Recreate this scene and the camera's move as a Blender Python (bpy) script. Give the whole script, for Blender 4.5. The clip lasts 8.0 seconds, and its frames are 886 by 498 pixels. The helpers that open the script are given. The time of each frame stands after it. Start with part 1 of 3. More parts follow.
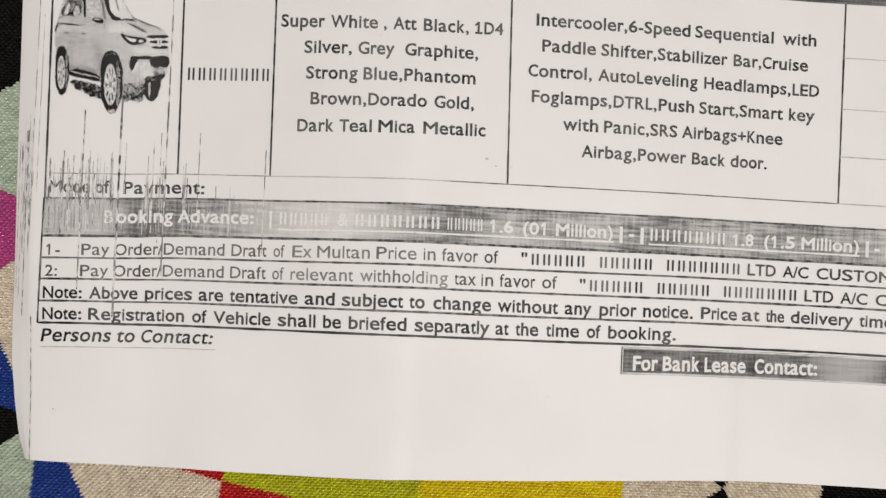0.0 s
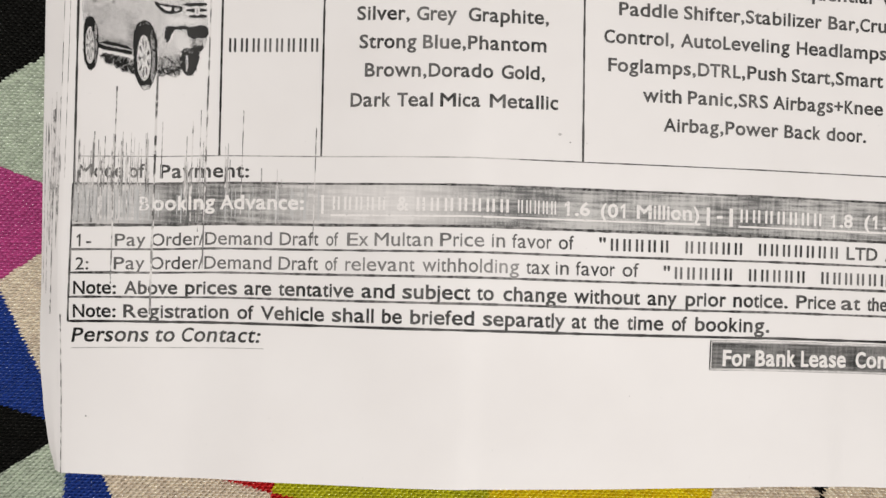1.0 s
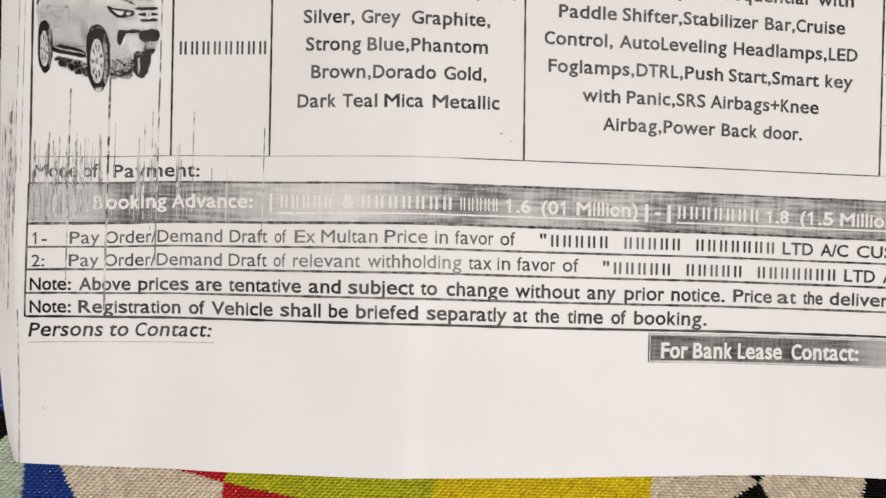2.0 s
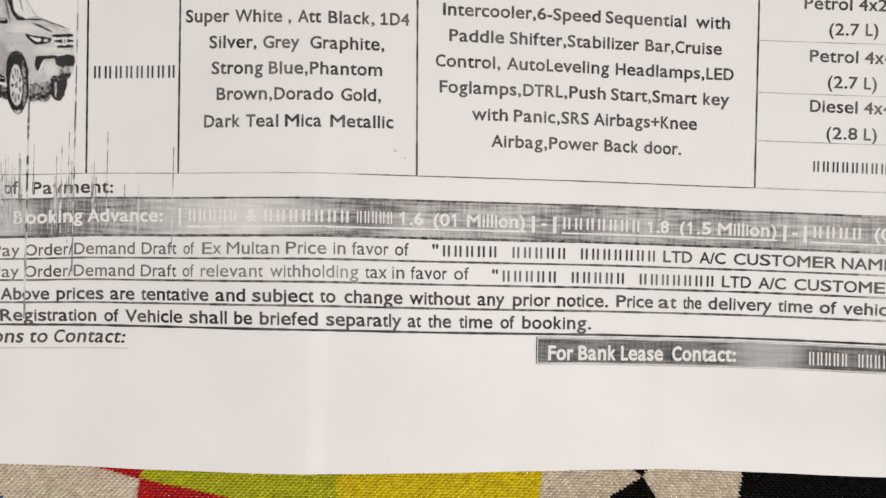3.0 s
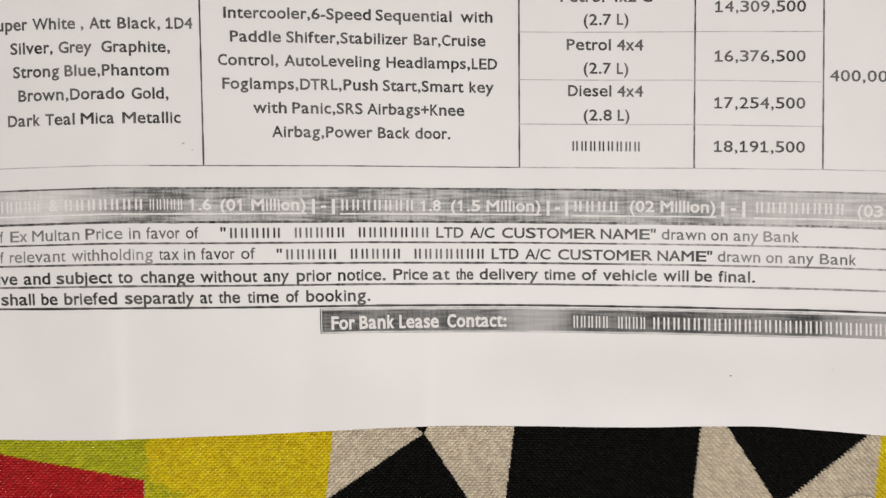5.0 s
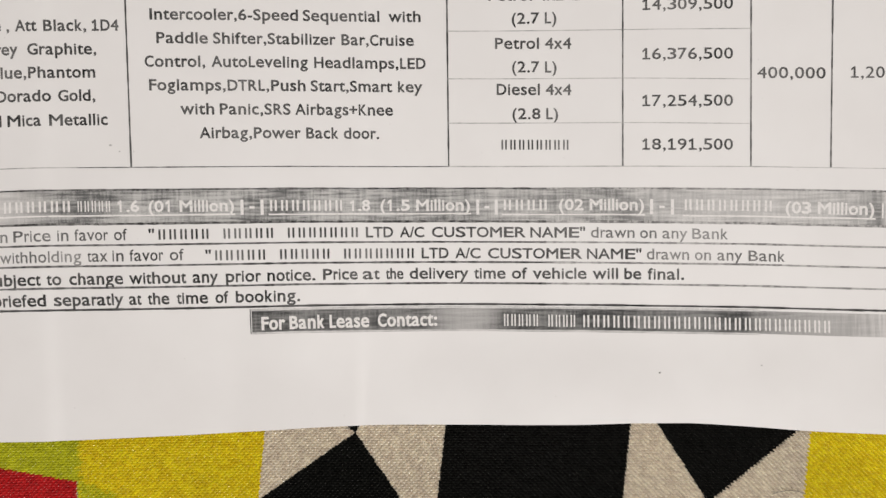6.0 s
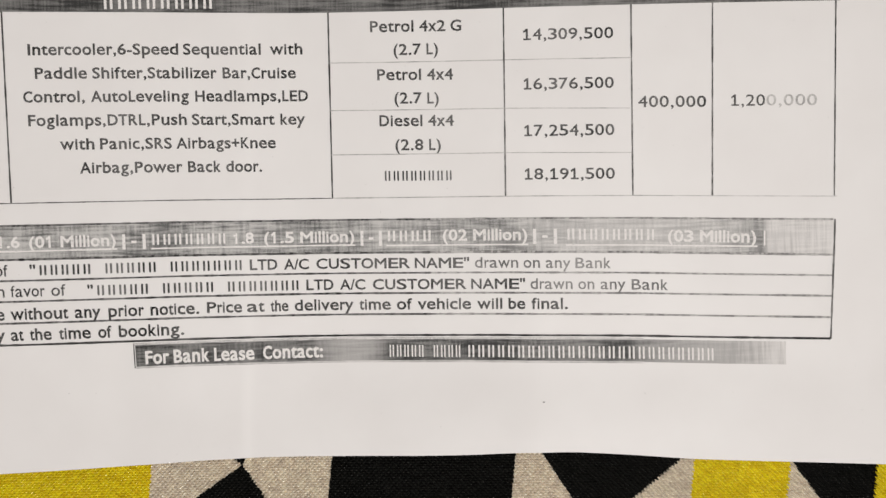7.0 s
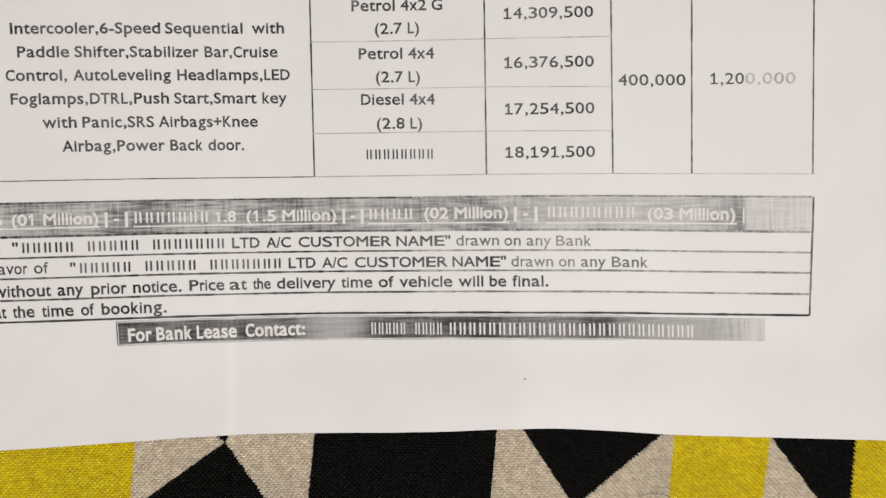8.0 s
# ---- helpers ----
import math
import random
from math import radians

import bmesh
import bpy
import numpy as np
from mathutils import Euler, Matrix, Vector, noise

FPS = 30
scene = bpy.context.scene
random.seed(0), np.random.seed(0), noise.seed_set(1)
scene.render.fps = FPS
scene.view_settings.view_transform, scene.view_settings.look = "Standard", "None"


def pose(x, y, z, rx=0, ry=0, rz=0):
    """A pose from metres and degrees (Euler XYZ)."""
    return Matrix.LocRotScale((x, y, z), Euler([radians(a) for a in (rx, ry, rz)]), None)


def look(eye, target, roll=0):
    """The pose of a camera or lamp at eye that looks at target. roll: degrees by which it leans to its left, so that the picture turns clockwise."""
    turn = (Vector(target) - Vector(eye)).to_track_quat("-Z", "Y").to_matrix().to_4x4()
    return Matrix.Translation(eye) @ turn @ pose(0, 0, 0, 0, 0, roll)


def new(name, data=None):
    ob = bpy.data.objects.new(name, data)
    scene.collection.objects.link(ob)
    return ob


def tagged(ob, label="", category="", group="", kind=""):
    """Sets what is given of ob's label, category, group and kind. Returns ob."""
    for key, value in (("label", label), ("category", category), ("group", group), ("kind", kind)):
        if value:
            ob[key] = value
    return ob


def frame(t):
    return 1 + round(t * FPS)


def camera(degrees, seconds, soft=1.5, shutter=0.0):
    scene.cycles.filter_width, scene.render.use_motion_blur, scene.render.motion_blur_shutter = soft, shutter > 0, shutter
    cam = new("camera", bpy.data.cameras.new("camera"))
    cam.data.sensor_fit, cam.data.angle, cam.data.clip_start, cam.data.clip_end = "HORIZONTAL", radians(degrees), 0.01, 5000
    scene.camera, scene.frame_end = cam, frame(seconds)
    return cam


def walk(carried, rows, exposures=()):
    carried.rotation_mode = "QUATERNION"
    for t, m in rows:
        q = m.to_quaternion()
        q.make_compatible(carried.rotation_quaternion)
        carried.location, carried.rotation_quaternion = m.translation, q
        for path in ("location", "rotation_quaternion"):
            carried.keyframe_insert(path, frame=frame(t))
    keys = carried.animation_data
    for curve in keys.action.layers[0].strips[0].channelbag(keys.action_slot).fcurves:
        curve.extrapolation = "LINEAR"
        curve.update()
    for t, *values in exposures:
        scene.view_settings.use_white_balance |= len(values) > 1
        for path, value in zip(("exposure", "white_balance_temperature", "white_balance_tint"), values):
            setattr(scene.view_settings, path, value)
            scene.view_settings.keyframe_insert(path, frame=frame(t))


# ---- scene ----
import functools

cam = camera(60.0, 8.0, soft=1.45)
PATH = [
    (0, pose(-0.01815, -0.01628, 0.15431, 0.824, -2.125, 2.824)),
    (0.2, pose(-0.02680, -0.01770, 0.15080, 0.830, -2.120, 2.500)),
    (0.5, pose(-0.02994, -0.01727, 0.14366, 0.787, -1.953, 2.258)),
    (1, pose(-0.02964, -0.01872, 0.13939, 0.690, -1.860, 2.107)),
    (1.2, pose(-0.02913, -0.01974, 0.13951, 0.648, -1.853, 2.104)),
    (2.3, pose(-0.01394, -0.01751, 0.14663, 0.200, -1.529, 1.856)),
    (2.5, pose(-0.01067, -0.01735, 0.14857, 0.283, -1.497, 1.826)),
    (3, pose(0.00140, -0.01516, 0.15423, 0.171, -1.521, 1.587)),
    (3.5, pose(0.01065, -0.01666, 0.15975, 0.021, -1.390, 1.432)),
    (4, pose(0.02104, -0.01689, 0.16431, -0.146, -1.359, 1.111)),
    (4.5, pose(0.03084, -0.01747, 0.16605, -0.274, -1.350, 0.647)),
    (5, pose(0.04843, -0.01746, 0.17059, -0.371, -1.358, -0.122)),
    (5.2, pose(0.05341, -0.01768, 0.17144, -0.424, -1.274, -0.477)),
    (6.3, pose(0.07230, -0.01569, 0.17130, -0.638, -1.414, -0.648)),
    (6.5, pose(0.07995, -0.01376, 0.17255, -0.634, -1.430, -0.790)),
    (7, pose(0.08998, -0.00992, 0.17216, -0.704, -1.612, -1.191)),
    (7.5, pose(0.09468, -0.01406, 0.17224, -0.749, -1.724, -1.213)),
    (8, pose(0.09362, -0.01481, 0.17332, -0.766, -1.768, -1.264)),
]
walk(cam, PATH, exposures=[(0.0, 0.06), (0.5, 0.13), (1.0, 0.16), (2.5, 0.13), (3.5, 0.06), (4.5, 0.01), (5.0, 0.0), (8.0, 0.0)])


# ---- world, lamp, exposure ----
world = bpy.data.worlds.new("world")
scene.world = world
world.use_nodes = True
world.node_tree.nodes["Background"].inputs[0].default_value = (1.0, 0.97, 0.94, 1)
world.node_tree.nodes["Background"].inputs[1].default_value = 0.05

# unseen area lamp without a fixture, added and placed to balance the sheet's brightness
lamp_data = bpy.data.lights.new("added_area_light", "AREA")
lamp_data.shape, lamp_data.size, lamp_data.size_y = "RECTANGLE", 0.6, 0.25
lamp_data.energy, lamp_data.color = 28.6, (1.0, 0.965, 0.935)
lamp = new("added_area_light", lamp_data)
lamp.matrix_world = look((0.40, -0.30, 1.95), (0.04, 0, 0))


# ---- materials ----
def nodes_of(name, rough=0.6, spec=0.3):
    m = bpy.data.materials.new(name)
    m.use_nodes = True
    t = m.node_tree
    b = t.nodes["Principled BSDF"]
    b.inputs["Roughness"].default_value = rough
    b.inputs["Specular IOR Level"].default_value = spec
    return m, t, b


def noise_node(t, scale, detail=2.0, stretch=(1, 1, 1), rough=0.5):
    """World-size noise: scale is in repeats per metre."""
    g = t.nodes.new("ShaderNodeNewGeometry")
    mp = t.nodes.new("ShaderNodeMapping")
    mp.inputs["Scale"].default_value = stretch
    n = t.nodes.new("ShaderNodeTexNoise")
    n.inputs["Scale"].default_value = scale
    n.inputs["Detail"].default_value = detail
    n.inputs["Roughness"].default_value = rough
    t.links.new(g.outputs["Position"], mp.inputs["Vector"])
    t.links.new(mp.outputs["Vector"], n.inputs["Vector"])
    return n.outputs["Fac"]


def ramp(t, fac, *stops):
    r = t.nodes.new("ShaderNodeValToRGB")
    while len(r.color_ramp.elements) < len(stops):
        r.color_ramp.elements.new(0.5)
    for e, (p, c) in zip(r.color_ramp.elements, stops):
        e.position = p
        e.color = (*c, 1) if not isinstance(c, (int, float)) else (c, c, c, 1)
    t.links.new(fac, r.inputs["Fac"])
    return r.outputs["Color"]


def maths(t, op, a, b, clamp=True):
    n = t.nodes.new("ShaderNodeMath")
    n.operation = op
    n.use_clamp = clamp
    for s, v in zip(n.inputs, (a, b)):
        if isinstance(v, (int, float)):
            s.default_value = v
        else:
            t.links.new(v, s)
    return n.outputs[0]


def mix(t, fac, a, b):
    n = t.nodes.new("ShaderNodeMix")
    n.data_type = "RGBA"
    for s, v in ((n.inputs[0], fac), (n.inputs[6], a), (n.inputs[7], b)):
        if isinstance(v, (int, float)):
            s.default_value = v
        elif isinstance(v, tuple):
            s.default_value = (*v, 1)
        else:
            t.links.new(v, s)
    return n.outputs[2]


def bump(t, b, height, strength, distance):
    n = t.nodes.new("ShaderNodeBump")
    n.inputs["Strength"].default_value = strength
    n.inputs["Distance"].default_value = distance
    t.links.new(height, n.inputs["Height"])
    t.links.new(n.outputs["Normal"], b.inputs["Normal"])


PAPER = (0.804, 0.777, 0.765)


def paper_material():
    m, t, b = nodes_of("office_paper", 0.50, 0.42)
    col = ramp(t, noise_node(t, 60, 3), (0.3, (0.788, 0.765, 0.759)), (0.7, (0.816, 0.796, 0.791)))
    speck = ramp(t, noise_node(t, 1500, 2), (0.205, 1.0), (0.23, 0.0))
    t.links.new(mix(t, maths(t, "MULTIPLY", speck, 0.35), col, (0.3, 0.29, 0.28)), b.inputs["Base Color"])
    bump(t, b, noise_node(t, 2500, 3), 0.15, 0.00004)
    return m


def ink_material(name, dark, cover, patchy, broken=0.0, mottle=0.0, wear=0.40):
    """Toner: cover is how much of the paper it hides, patchy how unevenly, broken how far it skips in dashes."""
    m, t, b = nodes_of(name, 0.55, 0.22)
    grain = ramp(t, noise_node(t, 4200, 2, rough=0.7), (0.31, 0.0), (0.43, 1.0))
    wide = ramp(t, noise_node(t, 95, 2, (1.0, 0.35, 1)), (0.36, 0.0), (0.62, 1.0))
    keep = maths(t, "SUBTRACT", 1.0, maths(t, "MULTIPLY", maths(t, "SUBTRACT", 1.0, wide), patchy))
    if mottle:
        blots = ramp(t, noise_node(t, 900, 3, (1.3, 0.8, 1), 0.65), (0.38, 0.0), (0.60, 1.0))
        keep = maths(t, "MULTIPLY", keep, maths(t, "SUBTRACT", 1.0, maths(t, "MULTIPLY", blots, mottle)))
    if broken:
        gaps = ramp(t, noise_node(t, 420, 3, (2.5, 1.0, 1), 0.7), (0.44, 0.0), (0.54, 1.0))
        keep = maths(t, "MULTIPLY", keep, maths(t, "SUBTRACT", 1.0, maths(t, "MULTIPLY", maths(t, "SUBTRACT", 1.0, gaps), broken)))
    fac = maths(t, "MULTIPLY", maths(t, "ADD", maths(t, "MULTIPLY", grain, wear), 1.08 - wear), maths(t, "MULTIPLY", keep, cover))
    t.links.new(mix(t, fac, PAPER, (dark, dark, dark)), b.inputs["Base Color"])
    return m


def lost_material(name, more):
    """Bare paper between toner, where stray toner has filled in part of the letters."""
    m, t, b = nodes_of(name, 0.6, 0.3)
    fill = ramp(t, noise_node(t, 1500, 3, (1.0, 1.6, 1), 0.65), (0.28 + more, 1.0), (0.41 + more, 0.0))
    t.links.new(mix(t, maths(t, "MULTIPLY", fill, 0.75), PAPER, (0.26, 0.255, 0.25)), b.inputs["Base Color"])
    return m


def band_material(name, low, high, fade_from=None, fade_to=None, worn=(), fade_much=1.0):
    """Half-tone band: crossed scan lines, patches, and an end that runs dry."""
    m, t, b = nodes_of(name, 0.5, 0.3)
    rows_ = noise_node(t, 1700, 2, (0.06, 1.0, 1))
    cols_ = noise_node(t, 1900, 2, (1.0, 0.05, 1))
    grain = noise_node(t, 6500, 2)
    big = noise_node(t, 70, 3, (1.0, 0.5, 1))
    total = maths(t, "ADD", maths(t, "MULTIPLY", rows_, 0.34), maths(t, "MULTIPLY", cols_, 0.18))
    total = maths(t, "ADD", total, maths(t, "MULTIPLY", grain, 0.18))
    total = maths(t, "ADD", total, maths(t, "MULTIPLY", big, 0.30))
    total = ramp(t, total, (0.43, 0.0), (0.585, 1.0))
    col = mix(t, total, (low, low, low), (high, high * 0.98, high * 0.96))
    for at, half, much in worn:
        g = t.nodes.new("ShaderNodeNewGeometry")
        sx = t.nodes.new("ShaderNodeSeparateXYZ")
        t.links.new(g.outputs["Position"], sx.inputs[0])
        d = maths(t, "MULTIPLY", maths(t, "SUBTRACT", sx.outputs[0], at / 1000, False), 1000 / half, False)
        w = maths(t, "SUBTRACT", 1.0, maths(t, "MULTIPLY", d, d, False))
        col = mix(t, maths(t, "MULTIPLY", w, much), col, PAPER)
    if fade_from is not None:
        g = t.nodes.new("ShaderNodeNewGeometry")
        s = t.nodes.new("ShaderNodeSeparateXYZ")
        t.links.new(g.outputs["Position"], s.inputs[0])
        r = t.nodes.new("ShaderNodeMapRange")
        r.inputs[1].default_value, r.inputs[2].default_value = fade_from / 1000, fade_to / 1000
        t.links.new(s.outputs[0], r.inputs[0])
        col = mix(t, maths(t, "MULTIPLY", r.outputs[0], maths(t, "MULTIPLY", maths(t, "ADD", maths(t, "MULTIPLY", cols_, 0.6), 0.6), fade_much)), col, PAPER)
    t.links.new(col, b.inputs["Base Color"])
    return m


def thread_material(name, c, sheen=0.35):
    m, t, b = nodes_of(name, 0.22, sheen)
    g = t.nodes.new("ShaderNodeNewGeometry")
    lo, hi = tuple(x * 1.05 for x in c), tuple(min(0.93, x * 1.50 + 0.002) for x in c)
    col = ramp(t, g.outputs["Random Per Island"], (0.0, lo), (1.0, hi))
    dirt = ramp(t, noise_node(t, 45, 3), (0.3, tuple(x * 0.88 for x in (1, 1, 1))), (0.7, 1.0))
    n = t.nodes.new("ShaderNodeMix")
    n.data_type, n.blend_type = "RGBA", "MULTIPLY"
    n.inputs[0].default_value = 1
    t.links.new(col, n.inputs[6])
    t.links.new(dirt, n.inputs[7])
    t.links.new(n.outputs[2], b.inputs["Base Color"])
    bump(t, b, noise_node(t, 9000, 2, (0.35, 1.6, 1)), 0.3, 0.00005)
    return m


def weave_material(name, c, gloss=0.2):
    """The same cloth away from the sheet, where single threads do not count, and beneath the yarn floats."""
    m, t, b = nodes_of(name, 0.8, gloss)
    # colour lowered to stand in for the shade in gaps between yarns
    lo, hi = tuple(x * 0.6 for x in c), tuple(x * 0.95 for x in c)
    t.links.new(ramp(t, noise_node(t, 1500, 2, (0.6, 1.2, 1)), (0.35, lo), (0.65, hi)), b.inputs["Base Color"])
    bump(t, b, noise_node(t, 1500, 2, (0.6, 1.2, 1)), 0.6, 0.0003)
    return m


def plaster(name, c):
    m, t, b = nodes_of(name, 0.8, 0.2)
    t.links.new(ramp(t, noise_node(t, 3, 4), (0.3, tuple(x * 0.93 for x in c)), (0.7, c)), b.inputs["Base Color"])
    bump(t, b, noise_node(t, 120, 3), 0.2, 0.002)
    return m


COLOURS = {
    "cream": (0.66, 0.57, 0.465), "black": (0.0085, 0.0085, 0.0075), "yellow": (0.71, 0.545, 0.012), "green": (0.47, 0.47, 0.018),
    "red": (0.47, 0.016, 0.018), "blue": (0.014, 0.045, 0.24), "pale_green": (0.44, 0.49, 0.40), "magenta": (0.44, 0.07, 0.23),
}
THREAD = {k: thread_material(k + "_yarn", c, 0.12 if k == "black" else 1.0) for k, c in COLOURS.items()}
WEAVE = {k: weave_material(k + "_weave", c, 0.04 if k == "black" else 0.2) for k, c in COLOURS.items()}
office_paper = paper_material()
ink_black = ink_material("toner_black", 0.008, 1.0, 0.10)
ink_table = ink_material("toner_table_text", 0.010, 1.0, 0.12, mottle=0.08)
ink_grey = ink_material("toner_grey", 0.010, 1.0, 0.16, mottle=0.06)
ink_pale = ink_material("toner_pale", 0.04, 0.92, 0.24, mottle=0.10)
ink_rule_pale = ink_material("toner_rule_pale", 0.05, 0.88, 0.30, 0.40)
ink_faint = ink_material("toner_faint", 0.12, 0.70, 0.5, 0.35)
ink_streak = ink_material("toner_streak", 0.02, 1.0, 0.35, 0.85)
ink_bar = ink_material("toner_bar", 0.03, 1.0, 0.2)
ink_rule = ink_material("toner_rule", 0.010, 1.0, 0.12, 0.22)
white_print = lost_material("unprinted_white", 0.0)
white_dim = lost_material("unprinted_white_lost", 0.09)
white_faint = ink_material("unprinted_white_dim", 0.52, 1.0, 0.0)
band_grey = band_material("half_tone_grey", 0.11, 0.54, 166.8, 168.4, ((-37, 22, 0.72), (-85, 10, 0.62), (138, 32, 0.50), (88, 14, 0.15)), 0.78)
band_dark = band_material("half_tone_dark", 0.015, 0.22, 146, 176, ((73, 9, 0.42), (48, 5, 0.12), (150, 14, 0.32)))
band_head = band_material("half_tone_header", 0.03, 0.22)
photo_toner = ink_material("photo_toner", 0.008, 1.0, 0.04, wear=0.08)


# ---- the sheet's shape, in millimetres across (u) and up (v) the page ----
def table(*pairs):
    a = np.array(pairs, float)
    return lambda x: np.interp(x, a[:, 0], a[:, 1])


def smooth(pairs, width):
    """A table rounded off over that many millimetres."""
    raw = table(*pairs)
    xs = np.arange(-140.0, 260.0, 0.5)
    k = np.exp(-0.5 * (np.arange(-60, 61) * 0.5 / width) ** 2)
    ys = np.convolve(np.pad(raw(xs), 60, mode="edge"), k / k.sum(), mode="valid")
    return lambda x: np.interp(x, xs, ys)


BOW = smooth(((-105, -2.9), (-92, -2.4), (-77, -1.9), (-67, -1.2), (-48, -.8), (-20, 0), (0, 0), (35, .15), (70, 0), (108, -.4), (138, -.9), (156, -1.4), (184, -2.1), (215, -3.0)), 3)
BOW_LEFT = table((-62, .22), (-33, .24), (-14, 1), (-6, 1), (0, 1), (42, 0), (150, 0))
BOW_RIGHT = table((-62, 1.9), (-33, 1.37), (-12.5, 1.30), (-5, 1.05), (0, .93), (42, 0), (150, 0))
FAN = smooth(((-92, -.02), (-48, -.016), (0, -.024), (40, -.010), (70, -.002), (109, .008), (138, .006), (156, .018), (184, .024), (215, .024)), 4)
SWELL = smooth(((-110, -.5), (-95, -.6), (-66, -2.2), (-46, -.8), (-35, .5), (-22, .8), (-8, .5), (0, .3), (25, -.9), (45, -2.6), (65, -3.6), (90, -2.8), (115, -1.1), (140, .1), (160, .7), (185, 1.2), (215, 1.2)), 5)
HEM = smooth(((-100, 1.3), (-90, .9), (-70, .3), (-54, -.1), (-33, -.1), (-18, -.05), (0, .35), (26, .75), (48, 1.2), (56, 1.2), (69, 1.0), (87, 1.05), (100, 1.35), (113, 2.15), (124, 2.45), (149, 1.5), (200, 1.35)), 2.5)
CLOTH_RISE = smooth(((-140, -4.5), (-20, -4.3), (27, -3.7), (48, -3.2), (69, -2.3), (110, .6), (150, 2.1), (185, 2.6), (260, 2.6)), 6)
EDGE = table((-62, -95.9), (-59.5, -96.1), (-55, -97.2), (-47.5, -98.1), (-39, -98.6), (-22, -98.5), (0, -98.4), (30, -98.5), (150, -98.6))
CURL = table((-62, 3.6), (-50, 3.2), (-25, 2.3), (0, 1.6), (40, 1.2), (150, 1.2))
FOLDS = ((79.0, -0.6, 5.0), (117.0, 0.6, 4.5), (-58.0, 0.5, 7.0), (22.0, -0.5, 6.0))
PLEATS = ((-16.0, 0.5, 4.5), (52.5, 0.32, 3.0))
U0, U1, V0, V1 = -94.6, 202.0, -60.0, 149.6


def cloth_z(x, y):
    """The cloth's height: it swells up along the sheet's lower edge, and is pressed down beneath the sheet."""
    x, y = np.asarray(x, float), np.asarray(y, float)
    free = CLOTH_RISE(x)
    pressed = np.minimum(free, SWELL(x) - 1.6)
    rise = np.clip((-28 - y) / 30, 0, 1)
    return pressed + (free - pressed) * np.where(x < -88, 1.0, rise * rise * (3 - 2 * rise))


def creases(u, v):
    low = np.clip((-8 - v) / 50, 0.15, 1.0)
    z = np.zeros(np.shape(u))
    for at, high, wide in FOLDS:
        z = z + high * low * np.exp(0.5 - np.sqrt(((u - at - 0.03 * v) / wide) ** 2 + 0.25))
    for at, high, wide in PLEATS:
        d = (u - at - 0.03 * v + wide) / wide
        z = z + high * (0.4 + 0.6 * low) * np.where(d < 0, np.exp(np.minimum(d, 0) * wide / 18), 0.5 + 0.5 * np.cos(np.pi * np.clip(d, 0, 1)))
    return z


def on_sheet(u, v, lift=0.0):
    """Metres, for a point of the page."""
    u, v = np.asarray(u, float), np.asarray(v, float)
    x = u + np.clip(v, -45, 45) * FAN(u)
    side = np.clip(u / 40, 0, 1)
    y = v + BOW(u) * (BOW_LEFT(v) * (1 - side) + BOW_RIGHT(v) * side) + HEM(u) * np.clip((-42 - v) / 18, 0, 1)
    z = SWELL(u)
    past = np.clip((U0 - u) / 6.0, 0, 1)
    x = np.where(past > 0, U0 + (x - u) + (EDGE(v) - U0) * (1 - (1 - past) ** 1.15), x)
    droop = np.clip((-22 - v) / 38, 0, 1)
    down = (z - cloth_z(x, y) - 0.7) * 0.85 * droop * droop * (3 - 2 * droop) * np.clip((u + 97) / 25, 0, 1)
    y, z = y + (y + 13) * down / 160, z - down + creases(u, v)
    roll = 1.7 * np.clip((-80 - u) / 15, 0, 1) ** 2 * np.clip((-8 - v) / 30, 0.25, 1)
    tuck = 1.3 * np.clip((-30 - v) / 30, 0, 1) * np.clip((-60 - u) / 35, 0, 1)
    x, y, z = x - 0.42 * roll + tuck, y - 0.25 * roll, z - roll
    rest = cloth_z(x, y) + 0.34
    z = z - np.minimum(CURL(v), np.maximum(z - rest, 0)) * past
    z = 0.5 * (z + rest + np.sqrt((z - rest) ** 2 + 0.5))
    return np.stack([x, y, z + lift], -1) / 1000


def mesh_object(name, verts, faces, material, parent=None, label="", flat=True):
    me = bpy.data.meshes.new(name)
    me.from_pydata([tuple(p) for p in verts], [], faces)
    me.materials.append(material)
    if not flat:
        me.polygons.foreach_set("use_smooth", [True] * len(me.polygons))
    me.update()
    ob = new(name, me)
    ob.parent = parent
    if label:
        ob["label"] = label
    return ob


def page_grid(name, us, vs, lift, material, parent, label="", thick=0.0):
    """A printed or solid piece of the page between the given lines."""
    a, b = np.meshgrid(us, vs, indexing="ij")
    n, k = len(us), len(vs)
    verts = on_sheet(a.ravel(), b.ravel(), lift)
    faces = [(i * k + j, (i + 1) * k + j, (i + 1) * k + j + 1, i * k + j + 1) for i in range(n - 1) for j in range(k - 1)]
    if thick:
        m = len(verts)
        verts = np.concatenate([verts, verts - np.array((0, 0, thick / 1000))])
        faces += [tuple(m + x for x in reversed(f)) for f in list(faces)]
        rim = [i * k for i in range(n)] + [(n - 1) * k + j for j in range(1, k)] + [i * k + k - 1 for i in range(n - 2, -1, -1)] + [j for j in range(k - 2, 0, -1)]
        side = len(verts)
        verts = np.concatenate([verts, verts[rim], verts[[m + q for q in rim]]])
        e = len(rim)
        faces += [(side + (q + 1) % e, side + q, side + e + q, side + e + (q + 1) % e) for q in range(e)]
    return mesh_object(name, verts, faces, material, parent, label, flat=False)


